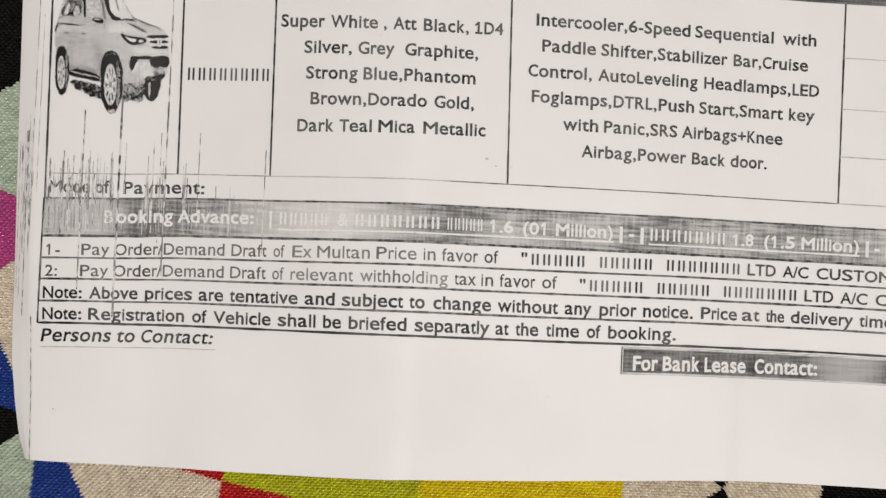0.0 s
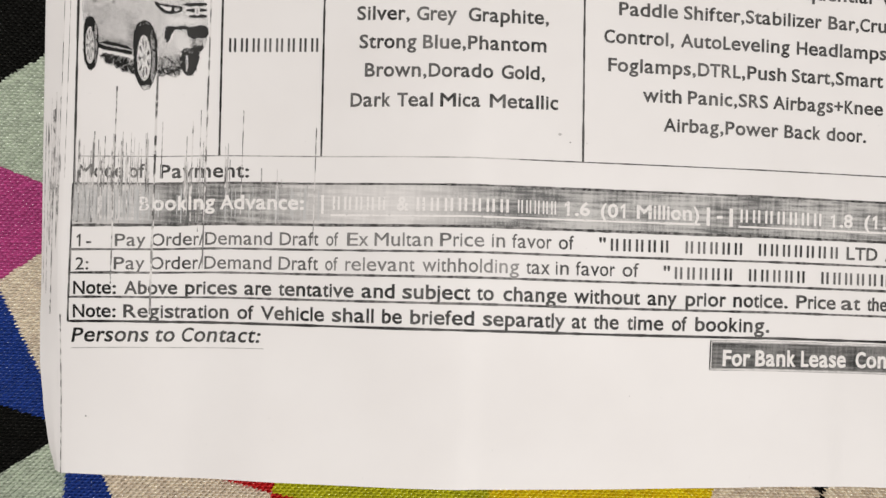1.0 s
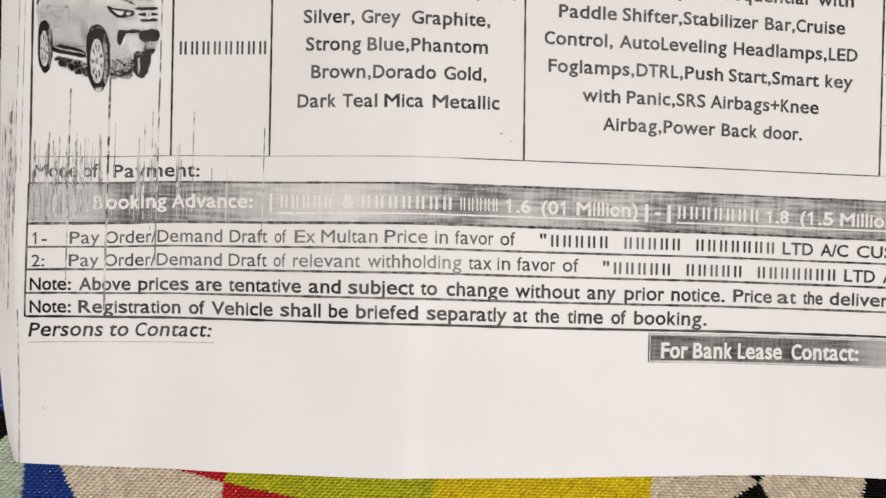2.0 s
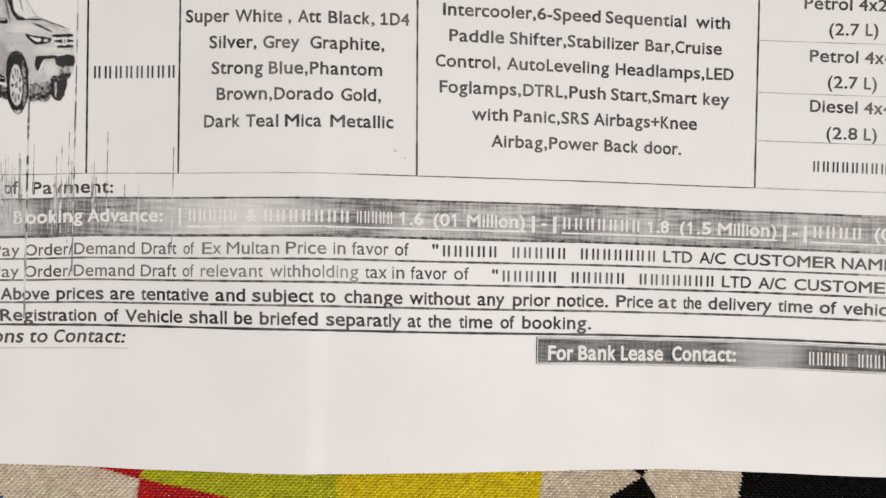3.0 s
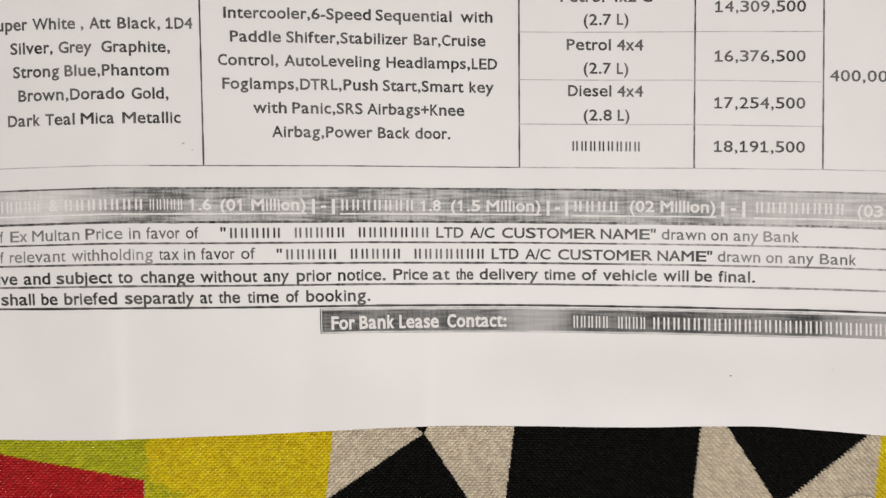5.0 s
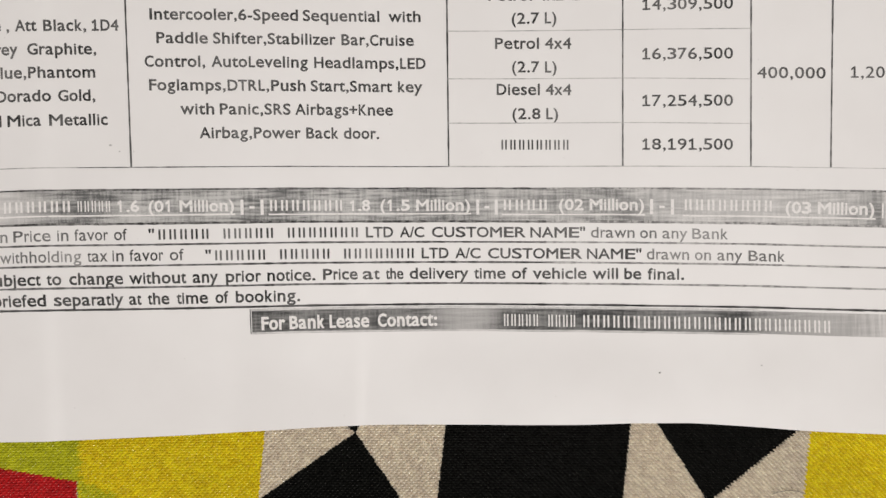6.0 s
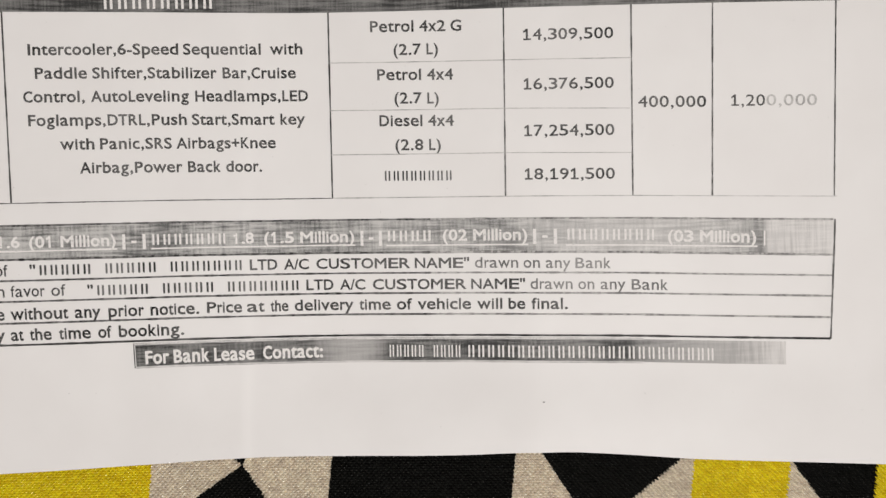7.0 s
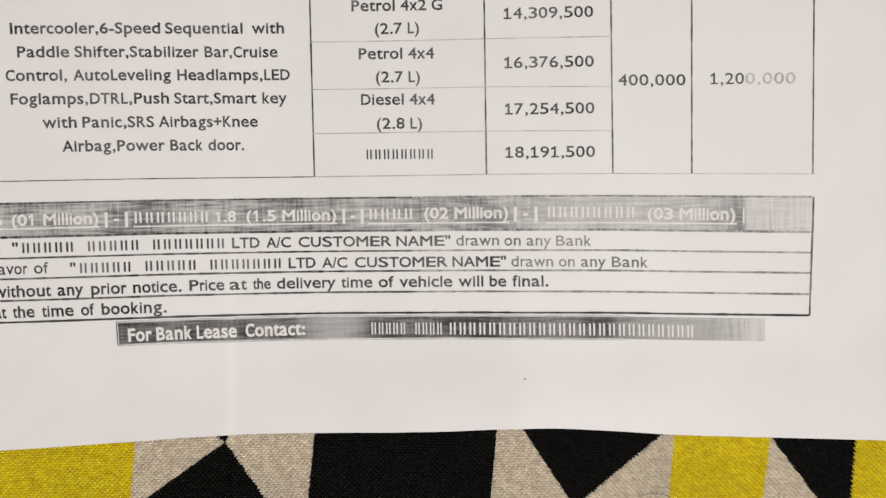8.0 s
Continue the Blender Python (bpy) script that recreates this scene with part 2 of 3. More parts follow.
# ---- the room ----
def slab(name, x0, x1, y0, y1, z0, z1, material, label, category):
    bm = bmesh.new()
    bmesh.ops.create_cube(bm, size=1, matrix=Matrix.Translation(((x0 + x1) / 2, (y0 + y1) / 2, (z0 + z1) / 2)) @ Matrix.Diagonal((x1 - x0, y1 - y0, z1 - z0, 1)))
    me = bpy.data.meshes.new(name)
    bm.to_mesh(me)
    bm.free()
    me.materials.append(material)
    return tagged(new(name, me), label, category, kind="structure")


wall_paint, floor_paint = plaster("wall_paint", (0.70, 0.69, 0.67)), plaster("floor_cement", (0.38, 0.35, 0.31))
slab("floor", -1.8, 1.8, -1.6, 1.6, -0.12, -0.0125, floor_paint, "plain grey-brown floor beneath the woven cloth", "floor")
slab("ceiling", -1.9, 1.9, -1.7, 1.7, 2.6, 2.7, wall_paint, "plain painted ceiling of the closed room", "ceiling")
slab("wall_north", -1.9, 1.9, 1.6, 1.7, -0.12, 2.6, wall_paint, "plain painted wall behind the sheet", "wall")
slab("wall_south", -1.9, 1.9, -1.7, -1.6, -0.12, 2.6, wall_paint, "plain painted wall before the sheet", "wall")
slab("wall_east", 1.8, 1.9, -1.6, 1.6, -0.12, 2.6, wall_paint, "plain painted wall beside the cloth", "wall")
slab("wall_west", -1.9, -1.8, -1.6, 1.6, -0.12, 2.6, wall_paint, "plain painted wall beside the cloth", "wall")


# ---- the woven cloth ----
def inside(poly, x, y):
    hit = np.zeros(x.shape, bool)
    for (x0, y0), (x1, y1) in zip(poly, poly[1:] + poly[:1]):
        if y0 != y1:
            hit ^= ((y0 > y) != (y1 > y)) & (x < (x1 - x0) * (y - y0) / (y1 - y0) + x0)
    return hit


PATCHES = []


def patch(colour, *corners):
    PATCHES.append((colour, list(corners)))


patch("black", (-175, 120), (-60, 120), (-60, 43.5), (-101.5, 15.5), (-108.3, 11.0), (-175, -33))
patch("pale_green", (-108.3, 11.0), (-101.5, 15.5), (-60, 43.5), (-60, -20), (-101.2, -6.8), (-108.0, -4.4), (-150, 10), (-150, -16.4))
patch("magenta", (-150, 10), (-108.0, -4.4), (-101.2, -6.8), (-87.0, -11.4), (-100.0, -20.8), (-107.3, -26.0), (-150, -23))
patch("blue", (-150, -23), (-107.3, -26.0), (-99.3, -40.9), (-92, -54), (-98.4, -50.5), (-108, -47.7), (-150, -35.5))
patch("black", (-150, -35.5), (-108, -47.7), (-98.4, -50.5), (-92.1, -52.3), (-96.5, -55.4), (-106, -61.8), (-150, -91))
patch("pale_green", (-150, -91), (-106, -61.8), (-96.5, -55.4), (-93.4, -53.3), (-93.2, -61.5), (-94.8, -90), (-130, -110))
patch("blue", (-93.4, -53.3), (-90.2, -53.3), (-86.1, -61.5), (-82.8, -68), (-71.4, -90), (-94.8, -90), (-93.2, -61.5))
patch("red", (-55.2, -63.3), (-62.4, -61.5), (-82, -56), (-53.6, -56))
patch("green", (-55.2, -63.3), (-53.6, -56), (-14.6, -56), (-15.2, -70.9))
patch("red", (-55.2, -63.3), (-15.3, -70.9), (-15.2, -110), (-61, -110))
patch("yellow", (-14.6, -56), (27.9, -56), (25.5, -78), (22.2, -110), (-15.2, -110), (-15.2, -70.9))
patch("black", (48.1, -60.4), (41.7, -56), (50.5, -56))
patch("black", (48.1, -60.4), (30.0, -72.7), (12, -85), (22.4, -110), (79, -110), (56.9, -73.5))
patch("black", (69.0, -56), (110.5, -56), (108.4, -75.2), (106, -110), (63, -110), (66.5, -76))
patch("black", (114.6, -56), (153.5, -56), (147.6, -60.3), (127.4, -76.4))
patch("black", (127.4, -76.4), (108, -92.6), (106, -110), (150, -110))
patch("yellow", (150.9, -56), (172.9, -56), (172.1, -62.2), (170.3, -75.6), (167, -110), (146.0, -110), (148.8, -75.2), (150.3, -60.8))
patch("black", (168.2, -56), (192.5, -56), (191.8, -63.6), (190.5, -76.3), (190, -88), (182.9, -76.0), (172.9, -62.3))
patch("yellow", (192.5, -56), (232, -56), (232, -110), (188, -110), (190.5, -76.3))


def make_cloth():
    """A thick woven cloth: a backing, flat colour fields, and the single yarn floats where the sheet leaves it bare."""
    cloth = new("tablecloth")
    tagged(cloth, "thick woven cloth with a bold multicoloured geometric pattern", "tablecloth")
    xs, ys = np.linspace(-260, 330, 120), np.linspace(-230, 260, 160)
    a, b = np.meshgrid(xs, ys, indexing="ij")
    top = np.stack([a.ravel(), b.ravel(), cloth_z(a.ravel(), b.ravel()) - 0.85], -1) / 1000
    low = top.copy()
    low[:, 2] = -0.0124
    k, m = len(ys), len(top)
    faces = [(i * k + j, (i + 1) * k + j, (i + 1) * k + j + 1, i * k + j + 1) for i in range(len(xs) - 1) for j in range(k - 1)]
    faces += [tuple(m + q for q in reversed(f)) for f in list(faces)]
    n = len(xs)
    rim = [i * k for i in range(n)] + [(n - 1) * k + j for j in range(1, k)] + [i * k + k - 1 for i in range(n - 2, -1, -1)] + [j for j in range(k - 2, 0, -1)]
    faces += [(q, p, p + m, q + m) for p, q in zip(rim, rim[1:] + rim[:1])]
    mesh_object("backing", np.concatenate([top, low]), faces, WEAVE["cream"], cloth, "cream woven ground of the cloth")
    rng = np.random.default_rng(5)
    dx, dy = 1.12, 0.58
    cells = []
    for x0, x1, y0, y1 in ((-128, 212, -84, -52), (-128, -88, -52, 62)):
        rows_ = np.arange(y0, y1, dy)
        for r, y in enumerate(rows_):
            x = np.arange(x0, x1, dx) + (round(y / dy) % 2) * dx / 2
            cells.append(np.stack([x, np.full_like(x, y)], -1))
    cells = np.concatenate(cells)
    cells += rng.normal(0, (0.05, 0.025), cells.shape)

    def colour_at(x, y):
        found = np.full(len(x), -1)
        for number, (_, poly) in enumerate(PATCHES):
            found[inside(poly, x, y)] = number
        return found

    gu, gv = np.meshgrid(np.linspace(-1, 1, 7), np.linspace(-1, 1, 5), indexing="ij")
    gu, gv = gu.ravel(), gv.ravel()
    dome = np.clip((1 - gu ** 4) * (1 - gv ** 2), 0, 1) ** 0.7
    narrow = 1 - 0.30 * gu ** 2
    quads = np.array([(i * 5 + j, (i + 1) * 5 + j, (i + 1) * 5 + j + 1, i * 5 + j + 1) for i in range(6) for j in range(4)])
    half = np.array((0.505, 0.285)) * rng.uniform(0.92, 1.08, (len(cells), 2))
    lean = 0.18 - 0.50 * np.clip((cells[:, 0] + 110) / 260, 0, 1) + rng.normal(0, 0.06, len(cells))
    skew = rng.normal(0.22, 0.08, (len(cells), 1))
    ox, oy = gu[None] * half[:, :1], (gv * narrow)[None] * half[:, 1:]
    vx = cells[:, :1] + ox + oy * skew
    vy = cells[:, 1:] + oy + ox * lean[:, None]
    vz = cloth_z(cells[:, 0], cells[:, 1])[:, None] - 0.95 + dome[None] * rng.uniform(1.10, 1.34, (len(cells), 1))
    floats = np.stack([vx, vy, vz], -1) / 1000
    # a float that crosses a seam changes colour there
    qx, qy = vx[:, quads].mean(-1), vy[:, quads].mean(-1)
    fray = rng.normal(0, 0.05, (2, len(cells), 1))
    kind = colour_at((qx + fray[0]).ravel(), (qy + fray[1]).ravel()).reshape(qx.shape)
    # green and yellow yarns mingle along their seam
    seam = qx + 14.5 + rng.normal(0, 1.1, (len(cells), 1)) - np.clip((-70.5 - qy) * 2.2, 0, 14)
    mixed = (kind == 8) | (kind == 10)
    kind[mixed] = np.where(seam[mixed] < 0, 8, 10)
    for i in range(-1, len(PATCHES)):
        pick = (kind == i).any(1)
        colour = PATCHES[i][0] if i >= 0 else "cream"
        if i >= 0:
            poly = PATCHES[i][1]
            me = bpy.data.meshes.new("colour_field")
            bm = bmesh.new()
            face = bm.faces.new([bm.verts.new((px / 1000, py / 1000, 0)) for px, py in poly])
            bmesh.ops.triangulate(bm, faces=[face])
            bmesh.ops.subdivide_edges(bm, edges=bm.edges[:], cuts=16, use_grid_fill=True)
            for w in bm.verts:
                w.co.z = float(cloth_z(w.co.x * 1000, w.co.y * 1000) - 0.80 + 0.002 * i) / 1000
            bmesh.ops.recalc_face_normals(bm, faces=bm.faces[:])
            bm.to_mesh(me)
            bm.free()
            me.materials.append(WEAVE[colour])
            base = new("colour_field", me)
            base.parent = cloth
            base["label"] = colour.replace("_", " ") + " woven field of the pattern"
        if not pick.any():
            continue
        number, which = np.nonzero(kind[pick] == i)
        verts = floats[pick].reshape(-1, 3)
        faces = quads[which] + number[:, None] * len(gu)
        yarn = mesh_object("woven_yarn", verts, faces.tolist(), THREAD[colour], cloth, colour.replace("_", " ") + " yarn floats of the weave", flat=False)
        yarn["kind"] = "stuff"
    return cloth


make_cloth()

# ---- the sheet of paper ----
def spread(a, b, step):
    return np.linspace(a, b, max(2, int(abs(b - a) / step) + 1))


us = np.concatenate([np.linspace(U0 - 6, U0, 13)[:-1], spread(U0, U1, 1.0)])
vs = np.concatenate([spread(V0, 45, 1.5)[:-1], spread(45, V1, 4)])
sheet = page_grid("price_list_sheet", us, vs, 0.0, office_paper, None, thick=0.1)
tagged(sheet, "creased white photocopied price list sheet lying on the woven cloth", "paper sheet")


def letter_height(letter):
    cu = bpy.data.curves.new("gauge", "FONT")
    cu.body = letter
    ob = new("gauge", cu)
    me = bpy.data.meshes.new_from_object(ob)
    high = max(v.co.y for v in me.vertices)
    bpy.data.objects.remove(ob)
    bpy.data.meshes.remove(me)
    bpy.data.curves.remove(cu)
    return high


CAP, SMALL = letter_height("H"), letter_height("x")


def swell_outline(u, v, faces, much):
    """How far each corner of flat letters moves so that their strokes grow by much on either side."""
    count = {}
    for face in faces:
        for p, q in zip(face, face[1:] + face[:1]):
            count[(p, q)] = count.get((p, q), 0) + 1
    nu, nv = np.zeros(len(u)), np.zeros(len(u))
    for p, q in count:
        if (q, p) in count:
            continue
        a, b = v[q] - v[p], u[p] - u[q]
        k = math.hypot(a, b)
        if k < 1e-6:
            continue
        for w in (p, q):
            nu[w] += a / k
            nv[w] += b / k
    size = np.maximum(np.hypot(nu, nv), 1e-6)
    reach = np.where(size > 1e-3, np.minimum(2 / size, 1.4), 0)
    return nu / size * reach * much, nv / size * reach * much


ADVANCE = {
    "plain": dict(zip("ABCDEFGHIKLMNOPQRSTUVWXYabcdefghijklmnopqrstuvwxyz ,.:;-()/&+|\"",
                      (667, 667, 722, 722, 667, 611, 778, 722, 278, 667, 556, 833, 722, 778, 667, 778, 722, 667, 611, 722, 667, 944, 667, 667,
                       556, 556, 500, 556, 556, 278, 556, 556, 222, 222, 500, 222, 833, 556, 556, 556, 556, 333, 500, 278, 556, 500, 722, 500, 500, 500,
                       278, 278, 278, 278, 278, 333, 333, 333, 278, 667, 584, 260, 355))),
    "humanist": dict(zip("ABCDEFGHIKLMNOPQRSTUVWXYabcdefghijklmnopqrstuvwxyz ,.:;-()/&+|\"",
                         (579, 544, 533, 615, 488, 459, 631, 623, 252, 520, 420, 855, 646, 662, 517, 673, 543, 459, 487, 642, 567, 890, 519, 487,
                          479, 525, 423, 525, 498, 305, 471, 525, 229, 239, 455, 229, 799, 525, 527, 525, 525, 349, 391, 335, 525, 452, 715, 433, 453, 395,
                          226, 250, 252, 267, 268, 306, 303, 303, 386, 682, 498, 460, 401))),
}
BEARING = {}
for letters, side_left, side_right in (
        ("BDPRb", 75, 40), ("HIMNUhmnlidu", 72, 72), ("EFLKkpr", 75, 30), ("CGOQSacegoqs&", 42, 42), ("AVWXYTvwxyz/", 10, 10),
        ("ft", 15, 10), ("j", 0, 70), (",.:;|", 70, 60), ("-()\"+", 45, 45), ("0123456789", 42, 42)):
    for letter in letters:
        BEARING[letter] = (side_left, side_right)
for letter, left, right in (("d", 38, 72), ("q", 38, 72), ("p", 72, 40), ("r", 70, 0), ("u", 68, 72), ("T", 20, 20), ("a", 40, 50)):
    BEARING[letter] = (left, right)


@functools.lru_cache(None)
def glyph(letter):
    """A letter's corners, with its ink from 0 to 1 across and its capitals 1 high, and its faces."""
    if letter == "1":
        pts = ((.42, 0), (.70, 0), (.70, 1), (.50, 1), (0, .80), (.08, .66), (.42, .80))
        return np.array(pts), [(0, 1, 2), (0, 2, 6), (6, 2, 3), (6, 3, 4), (6, 4, 5)]
    cu = bpy.data.curves.new("run", "FONT")
    cu.body, cu.resolution_u = letter, 3
    ob = new("run", cu)
    me = bpy.data.meshes.new_from_object(ob)
    bpy.data.objects.remove(ob)
    bpy.data.curves.remove(cu)
    co = np.empty(len(me.vertices) * 3)
    me.vertices.foreach_get("co", co)
    co = co.reshape(-1, 3)
    faces = [tuple(p.vertices) for p in me.polygons]
    bpy.data.meshes.remove(me)
    y = co[:, 1] / CAP
    if letter.islower():
        y = np.interp(y, (-1.0, 0.0, SMALL / CAP, 1.0, 2.0), (-1.0, 0.0, 0.735, 1.02, 2.0))
    elif letter.isdigit():
        y = (y - y.min()) / (y.max() - y.min())
    x = (co[:, 0] - co[:, 0].min()) / (co[:, 0].max() - co[:, 0].min())
    return np.stack([x, y], -1), faces


FOOT = (np.array(((0, 0), (1, 0), (1, .12), (0, .12))), [(0, 1, 2, 3)])


def words(text, u0, u1, v0, v1, cap, material, lift=0.05, bold=0.065, lean=0.0, face="humanist"):
    """One run of printed letters from u0 to u1, its baseline from v0 to v1, its capitals cap millimetres high, its strokes spread by bold."""
    spots, pen = [], 0
    for letter in text:
        wide = ADVANCE[face].get(letter, 556 if face == "plain" else 507)
        if letter != " ":
            left, right = BEARING.get(letter, (42, 42))
            if letter == "1":
                left, right = (108, 150) if face == "plain" else (70, 60)
            spots.append((letter, pen + left, pen + wide - right))
        pen += wide
    first, last = spots[0][1], spots[-1][2]
    scale = (u1 - u0 - 2 * bold) / (last - first)
    verts, faces = [], []
    for letter, a, b in spots:
        shapes = [(*glyph(letter), a, b)]
        if letter == "1":
            shapes = [(*glyph(letter), a, b - (20 if face == "plain" else 60))]
            if face == "humanist":
                shapes.append((*FOOT, a + 10, b))
        for co, polys, left, right in shapes:
            n = len(verts)
            verts += [(u0 + bold + (left + x * (right - left) - first) * scale, y) for x, y in co]
            faces += [tuple(n + i for i in f) for f in polys]
    verts = np.array(verts)
    u, v = verts[:, 0], v0 + (v1 - v0) * (verts[:, 0] - u0) / (u1 - u0) + verts[:, 1] * cap
    du, dv = swell_outline(u, v, faces, bold)
    return mesh_object("printed_word", on_sheet(u + du + lean * (verts[:, 1] - 0.4) * cap, v + dv, lift), faces, material, sheet)


def bars(pattern, u0, u1, v0, v1, cap, material, lift=0.05):
    """Plain upright bars in the place of a name, two for each letter; a part for each word."""
    step = (u1 - u0) / len(pattern)
    start = 0
    for word in pattern.split(" "):
        verts, faces = [], []
        for i in range(start, start + len(word)):
            for off in (0.14, 0.56):
                a, b = u0 + (i + off) * step, u0 + (i + off + 0.19) * step
                base = v0 + (v1 - v0) * (i + 0.5) / len(pattern)
                n = len(verts)
                verts += list(on_sheet([a, b, b, a], [base, base, base + cap, base + cap], lift))
                faces.append((n, n + 1, n + 2, n + 3))
        ob = mesh_object("printed_bar", verts, faces, material, sheet)
        ob["kind"] = "stuff"
        start += len(word) + 1


def rule(u0, v0, u1, v1, wide, material=None, lift=0.06, name="printed_rule"):
    """A ruled line with a slightly ragged width."""
    n = max(2, int(math.hypot(u1 - u0, v1 - v0) / 1.5) + 1)
    f = np.linspace(0, 1, n)
    u, v = u0 + (u1 - u0) * f, v0 + (v1 - v0) * f
    nu, nv = -(v1 - v0), u1 - u0
    k = math.hypot(nu, nv)
    half = wide / 2 * np.random.uniform(0.9, 1.45, n)
    a, b = on_sheet(u + nu / k * half, v + nv / k * half, lift), on_sheet(u - nu / k * half, v - nv / k * half, lift)
    faces = [(i, n + i, n + i + 1, i + 1) for i in range(n - 1)]
    return mesh_object(name, np.concatenate([a, b]), faces, material or ink_rule, sheet)


def band(name, u0, u1, v0, v1, material, lift=0.04, label=""):
    across = np.concatenate([[u0], us[(us > u0 + 0.05) & (us < u1 - 0.05)], [u1]])
    return page_grid(name, across, spread(v0, v1, 1.5), lift, material, sheet, label)


# bands with reversed lettering
band("header_band", -92.2, 184.4, 42.0, 49.5, band_head, label="dark half-tone header band across the table")
band("booking_band", -92.2, 183.8, -12.5, -5.1, band_grey, label="grey half-tone band with white lettering")
band("contact_band", 24.9, 172.6, -37.25, -32.2, band_dark, label="dark half-tone band fading at one end")

# table rules: columns, the bottom line and the cell lines
for u, wide, high in ((-92.1, .3, 149), (-66.6, .28, 42), (-47.95, .28, 42), (-0.2, .28, 42), (69.95, .28, 42), (109.25, .26, 42), (137.9, .26, 42), (155.8, .26, 42), (183.4, .26, 42)):
    rule(u, 0.0 if u > -92 else -5, u, high, wide * 1.1, ink_black if u < 71 else ink_rule)
for u0, u1, ink, wide in ((-91, -48, ink_rule_pale, .18), (-48, -12, ink_faint, .18), (-12, 0, ink_rule, .2), (0, 70, ink_rule, .2), (70, 109, ink_faint, .2), (109, 156, ink_faint, .16), (156, 184, ink_faint, .13)):
    rule(u0, -0.1, u1, -0.1, wide, ink)
for v0, v1, v2 in ((30.6, 30.4, 30.3), (19.8, 19.6, 19.2), (9.75, 9.65, 9.4)):
    rule(69.7, v0, 108.9, v1, .17, ink_faint)
    rule(108.9, v1, 137.9, v2, .16, ink_faint)

# lines of the notes
for v, wide in ((-5.05, .34), (-12.55, .42), (-17.2, .34), (-21.8, .36), (-26.6, .36)):
    rule(-92.3 + 0.02 * (v + 5), v, 92, v, wide, ink_rule)
    rule(92, v, 183.2, v, wide, ink_rule_pale)
rule(-92.8, -31.4, 182.8, -31.4, .4, ink_black)
rule(-92.3, -5, -92.8, -31.4, .3)
rule(183.6, -5, 182.9, -31.4, .34)
rule(-92.4, -36.35, -57.8, -35.95, .12, ink_faint)
for v in (-31.98, -32.3, -37.15, -37.45):
    rule(24.6, v, 140.0, v, .14, ink_faint, 0.07)
rule(24.6, -31.95, 24.6, -37.45, .2, ink_rule, 0.07)

def text_line(v0, v1, cap, ink, *runs, face="humanist"):
    """A printed line, word by word; its baseline goes from v0 to v1."""
    a, b = runs[0][1], runs[-1][2]
    for text, u0, u1 in runs:
        from_v, to_v = (v0 + (v1 - v0) * (u - a) / (b - a) for u in (u0, u1))
        words(text, u0, u1, from_v, to_v, cap, ink, bold=0.03 if ink in (ink_grey, ink_pale) else 0.075, face=face)


# the vehicle's description and its colours
text_line(32.5, 32.7, 2.35, ink_table, ("Intercooler,6-Speed", 4.89, 36.85), ("Sequential", 37.86, 54.79), ("with", 56.79, 64.01))
text_line(27.3, 27.3, 2.35, ink_table, ("Paddle", 6.19, 17.21), ("Shifter,Stabilizer", 18.32, 44.97), ("Bar,Cruise", 46.27, 62.41))
text_line(22.1, 22.1, 2.35, ink_table, ("Control,", 3.49, 16.51), ("AutoLeveling", 17.82, 38.76), ("Headlamps,LED", 40.16, 65.01))
text_line(16.9, 16.8, 2.35, ink_table, ("Foglamps,DTRL,Push", 4.29, 38.16), ("Start,Smart", 39.26, 57.40), ("key", 58.70, 64.21))
text_line(11.6, 11.5, 2.35, ink_table, ("with", 10.80, 18.12), ("Panic,SRS", 19.32, 34.75), ("Airbags+Knee", 35.75, 57.50))
text_line(6.3, 6.2, 2.35, ink_table, ("Airbag,Power", 14.81, 36.85), ("Back", 38.06, 45.17), ("door.", 46.37, 54.29))
text_line(29.6, 30.0, 2.35, ink_table, ("Super", -46.8, -37.9), ("White", -36.7, -27.2), (",", -26.0, -25.4), ("Att", -24.1, -19.4), ("Black,", -18.0, -8.8), ("1D4", -7.6, -1.8))
text_line(24.5, 24.8, 2.35, ink_table, ("Silver,", -41.9, -32.3), ("Grey", -31.0, -23.7), ("Graphite,", -21.6, -6.8))
text_line(19.4, 19.7, 2.35, ink_table, ("Strong", -41.4, -31.0), ("Blue,Phantom", -29.8, -7.2))
text_line(14.3, 14.6, 2.35, ink_table, ("Brown,Dorado", -40.3, -16.9), ("Gold,", -15.4, -7.4))
text_line(8.9, 9.3, 2.35, ink_table, ("Dark", -42.8, -35.5), ("Teal", -34.3, -27.8), ("Mica", -26.5, -19.2), ("Metallic", -17.5, -4.9))
bars("XXXXXXXX", -65.6, -48.4, 18.4, 18.7, 2.45, ink_bar)
# engines and prices
words("Petrol 4x2 G", 79.3, 99.8, 37.45, 37.25, 2.4, ink_table)
words("(2.7 L)", 84.5, 94.5, 32.15, 32.15, 2.4, ink_table)
words("Petrol 4x4", 80.7, 97.8, 26.55, 26.35, 2.4, ink_table)
words("(2.7 L)", 84.5, 94.5, 21.25, 21.05, 2.4, ink_table)
words("Diesel 4x4", 81.0, 97.8, 16.15, 15.95, 2.4, ink_table)
words("(2.8 L)", 84.5, 94.8, 10.65, 10.55, 2.4, ink_table)
bars("XXXXXXXX", 81.7, 97.6, 3.75, 3.65, 2.2, ink_bar)
for text, v in (("14,309,500", 34.7), ("16,376,500", 23.7), ("17,254,500", 13.3), ("18,191,500", 3.6)):
    words(text, 113.6, 133.9, v, v, 2.45, ink_table, bold=0.04)
words("400,000", 139.3, 154.4, 19.4, 19.3, 2.45, ink_table, bold=0.04)
words("1,20", 160.0, 167.6, 19.5, 19.5, 2.45, ink_grey, bold=0.02)
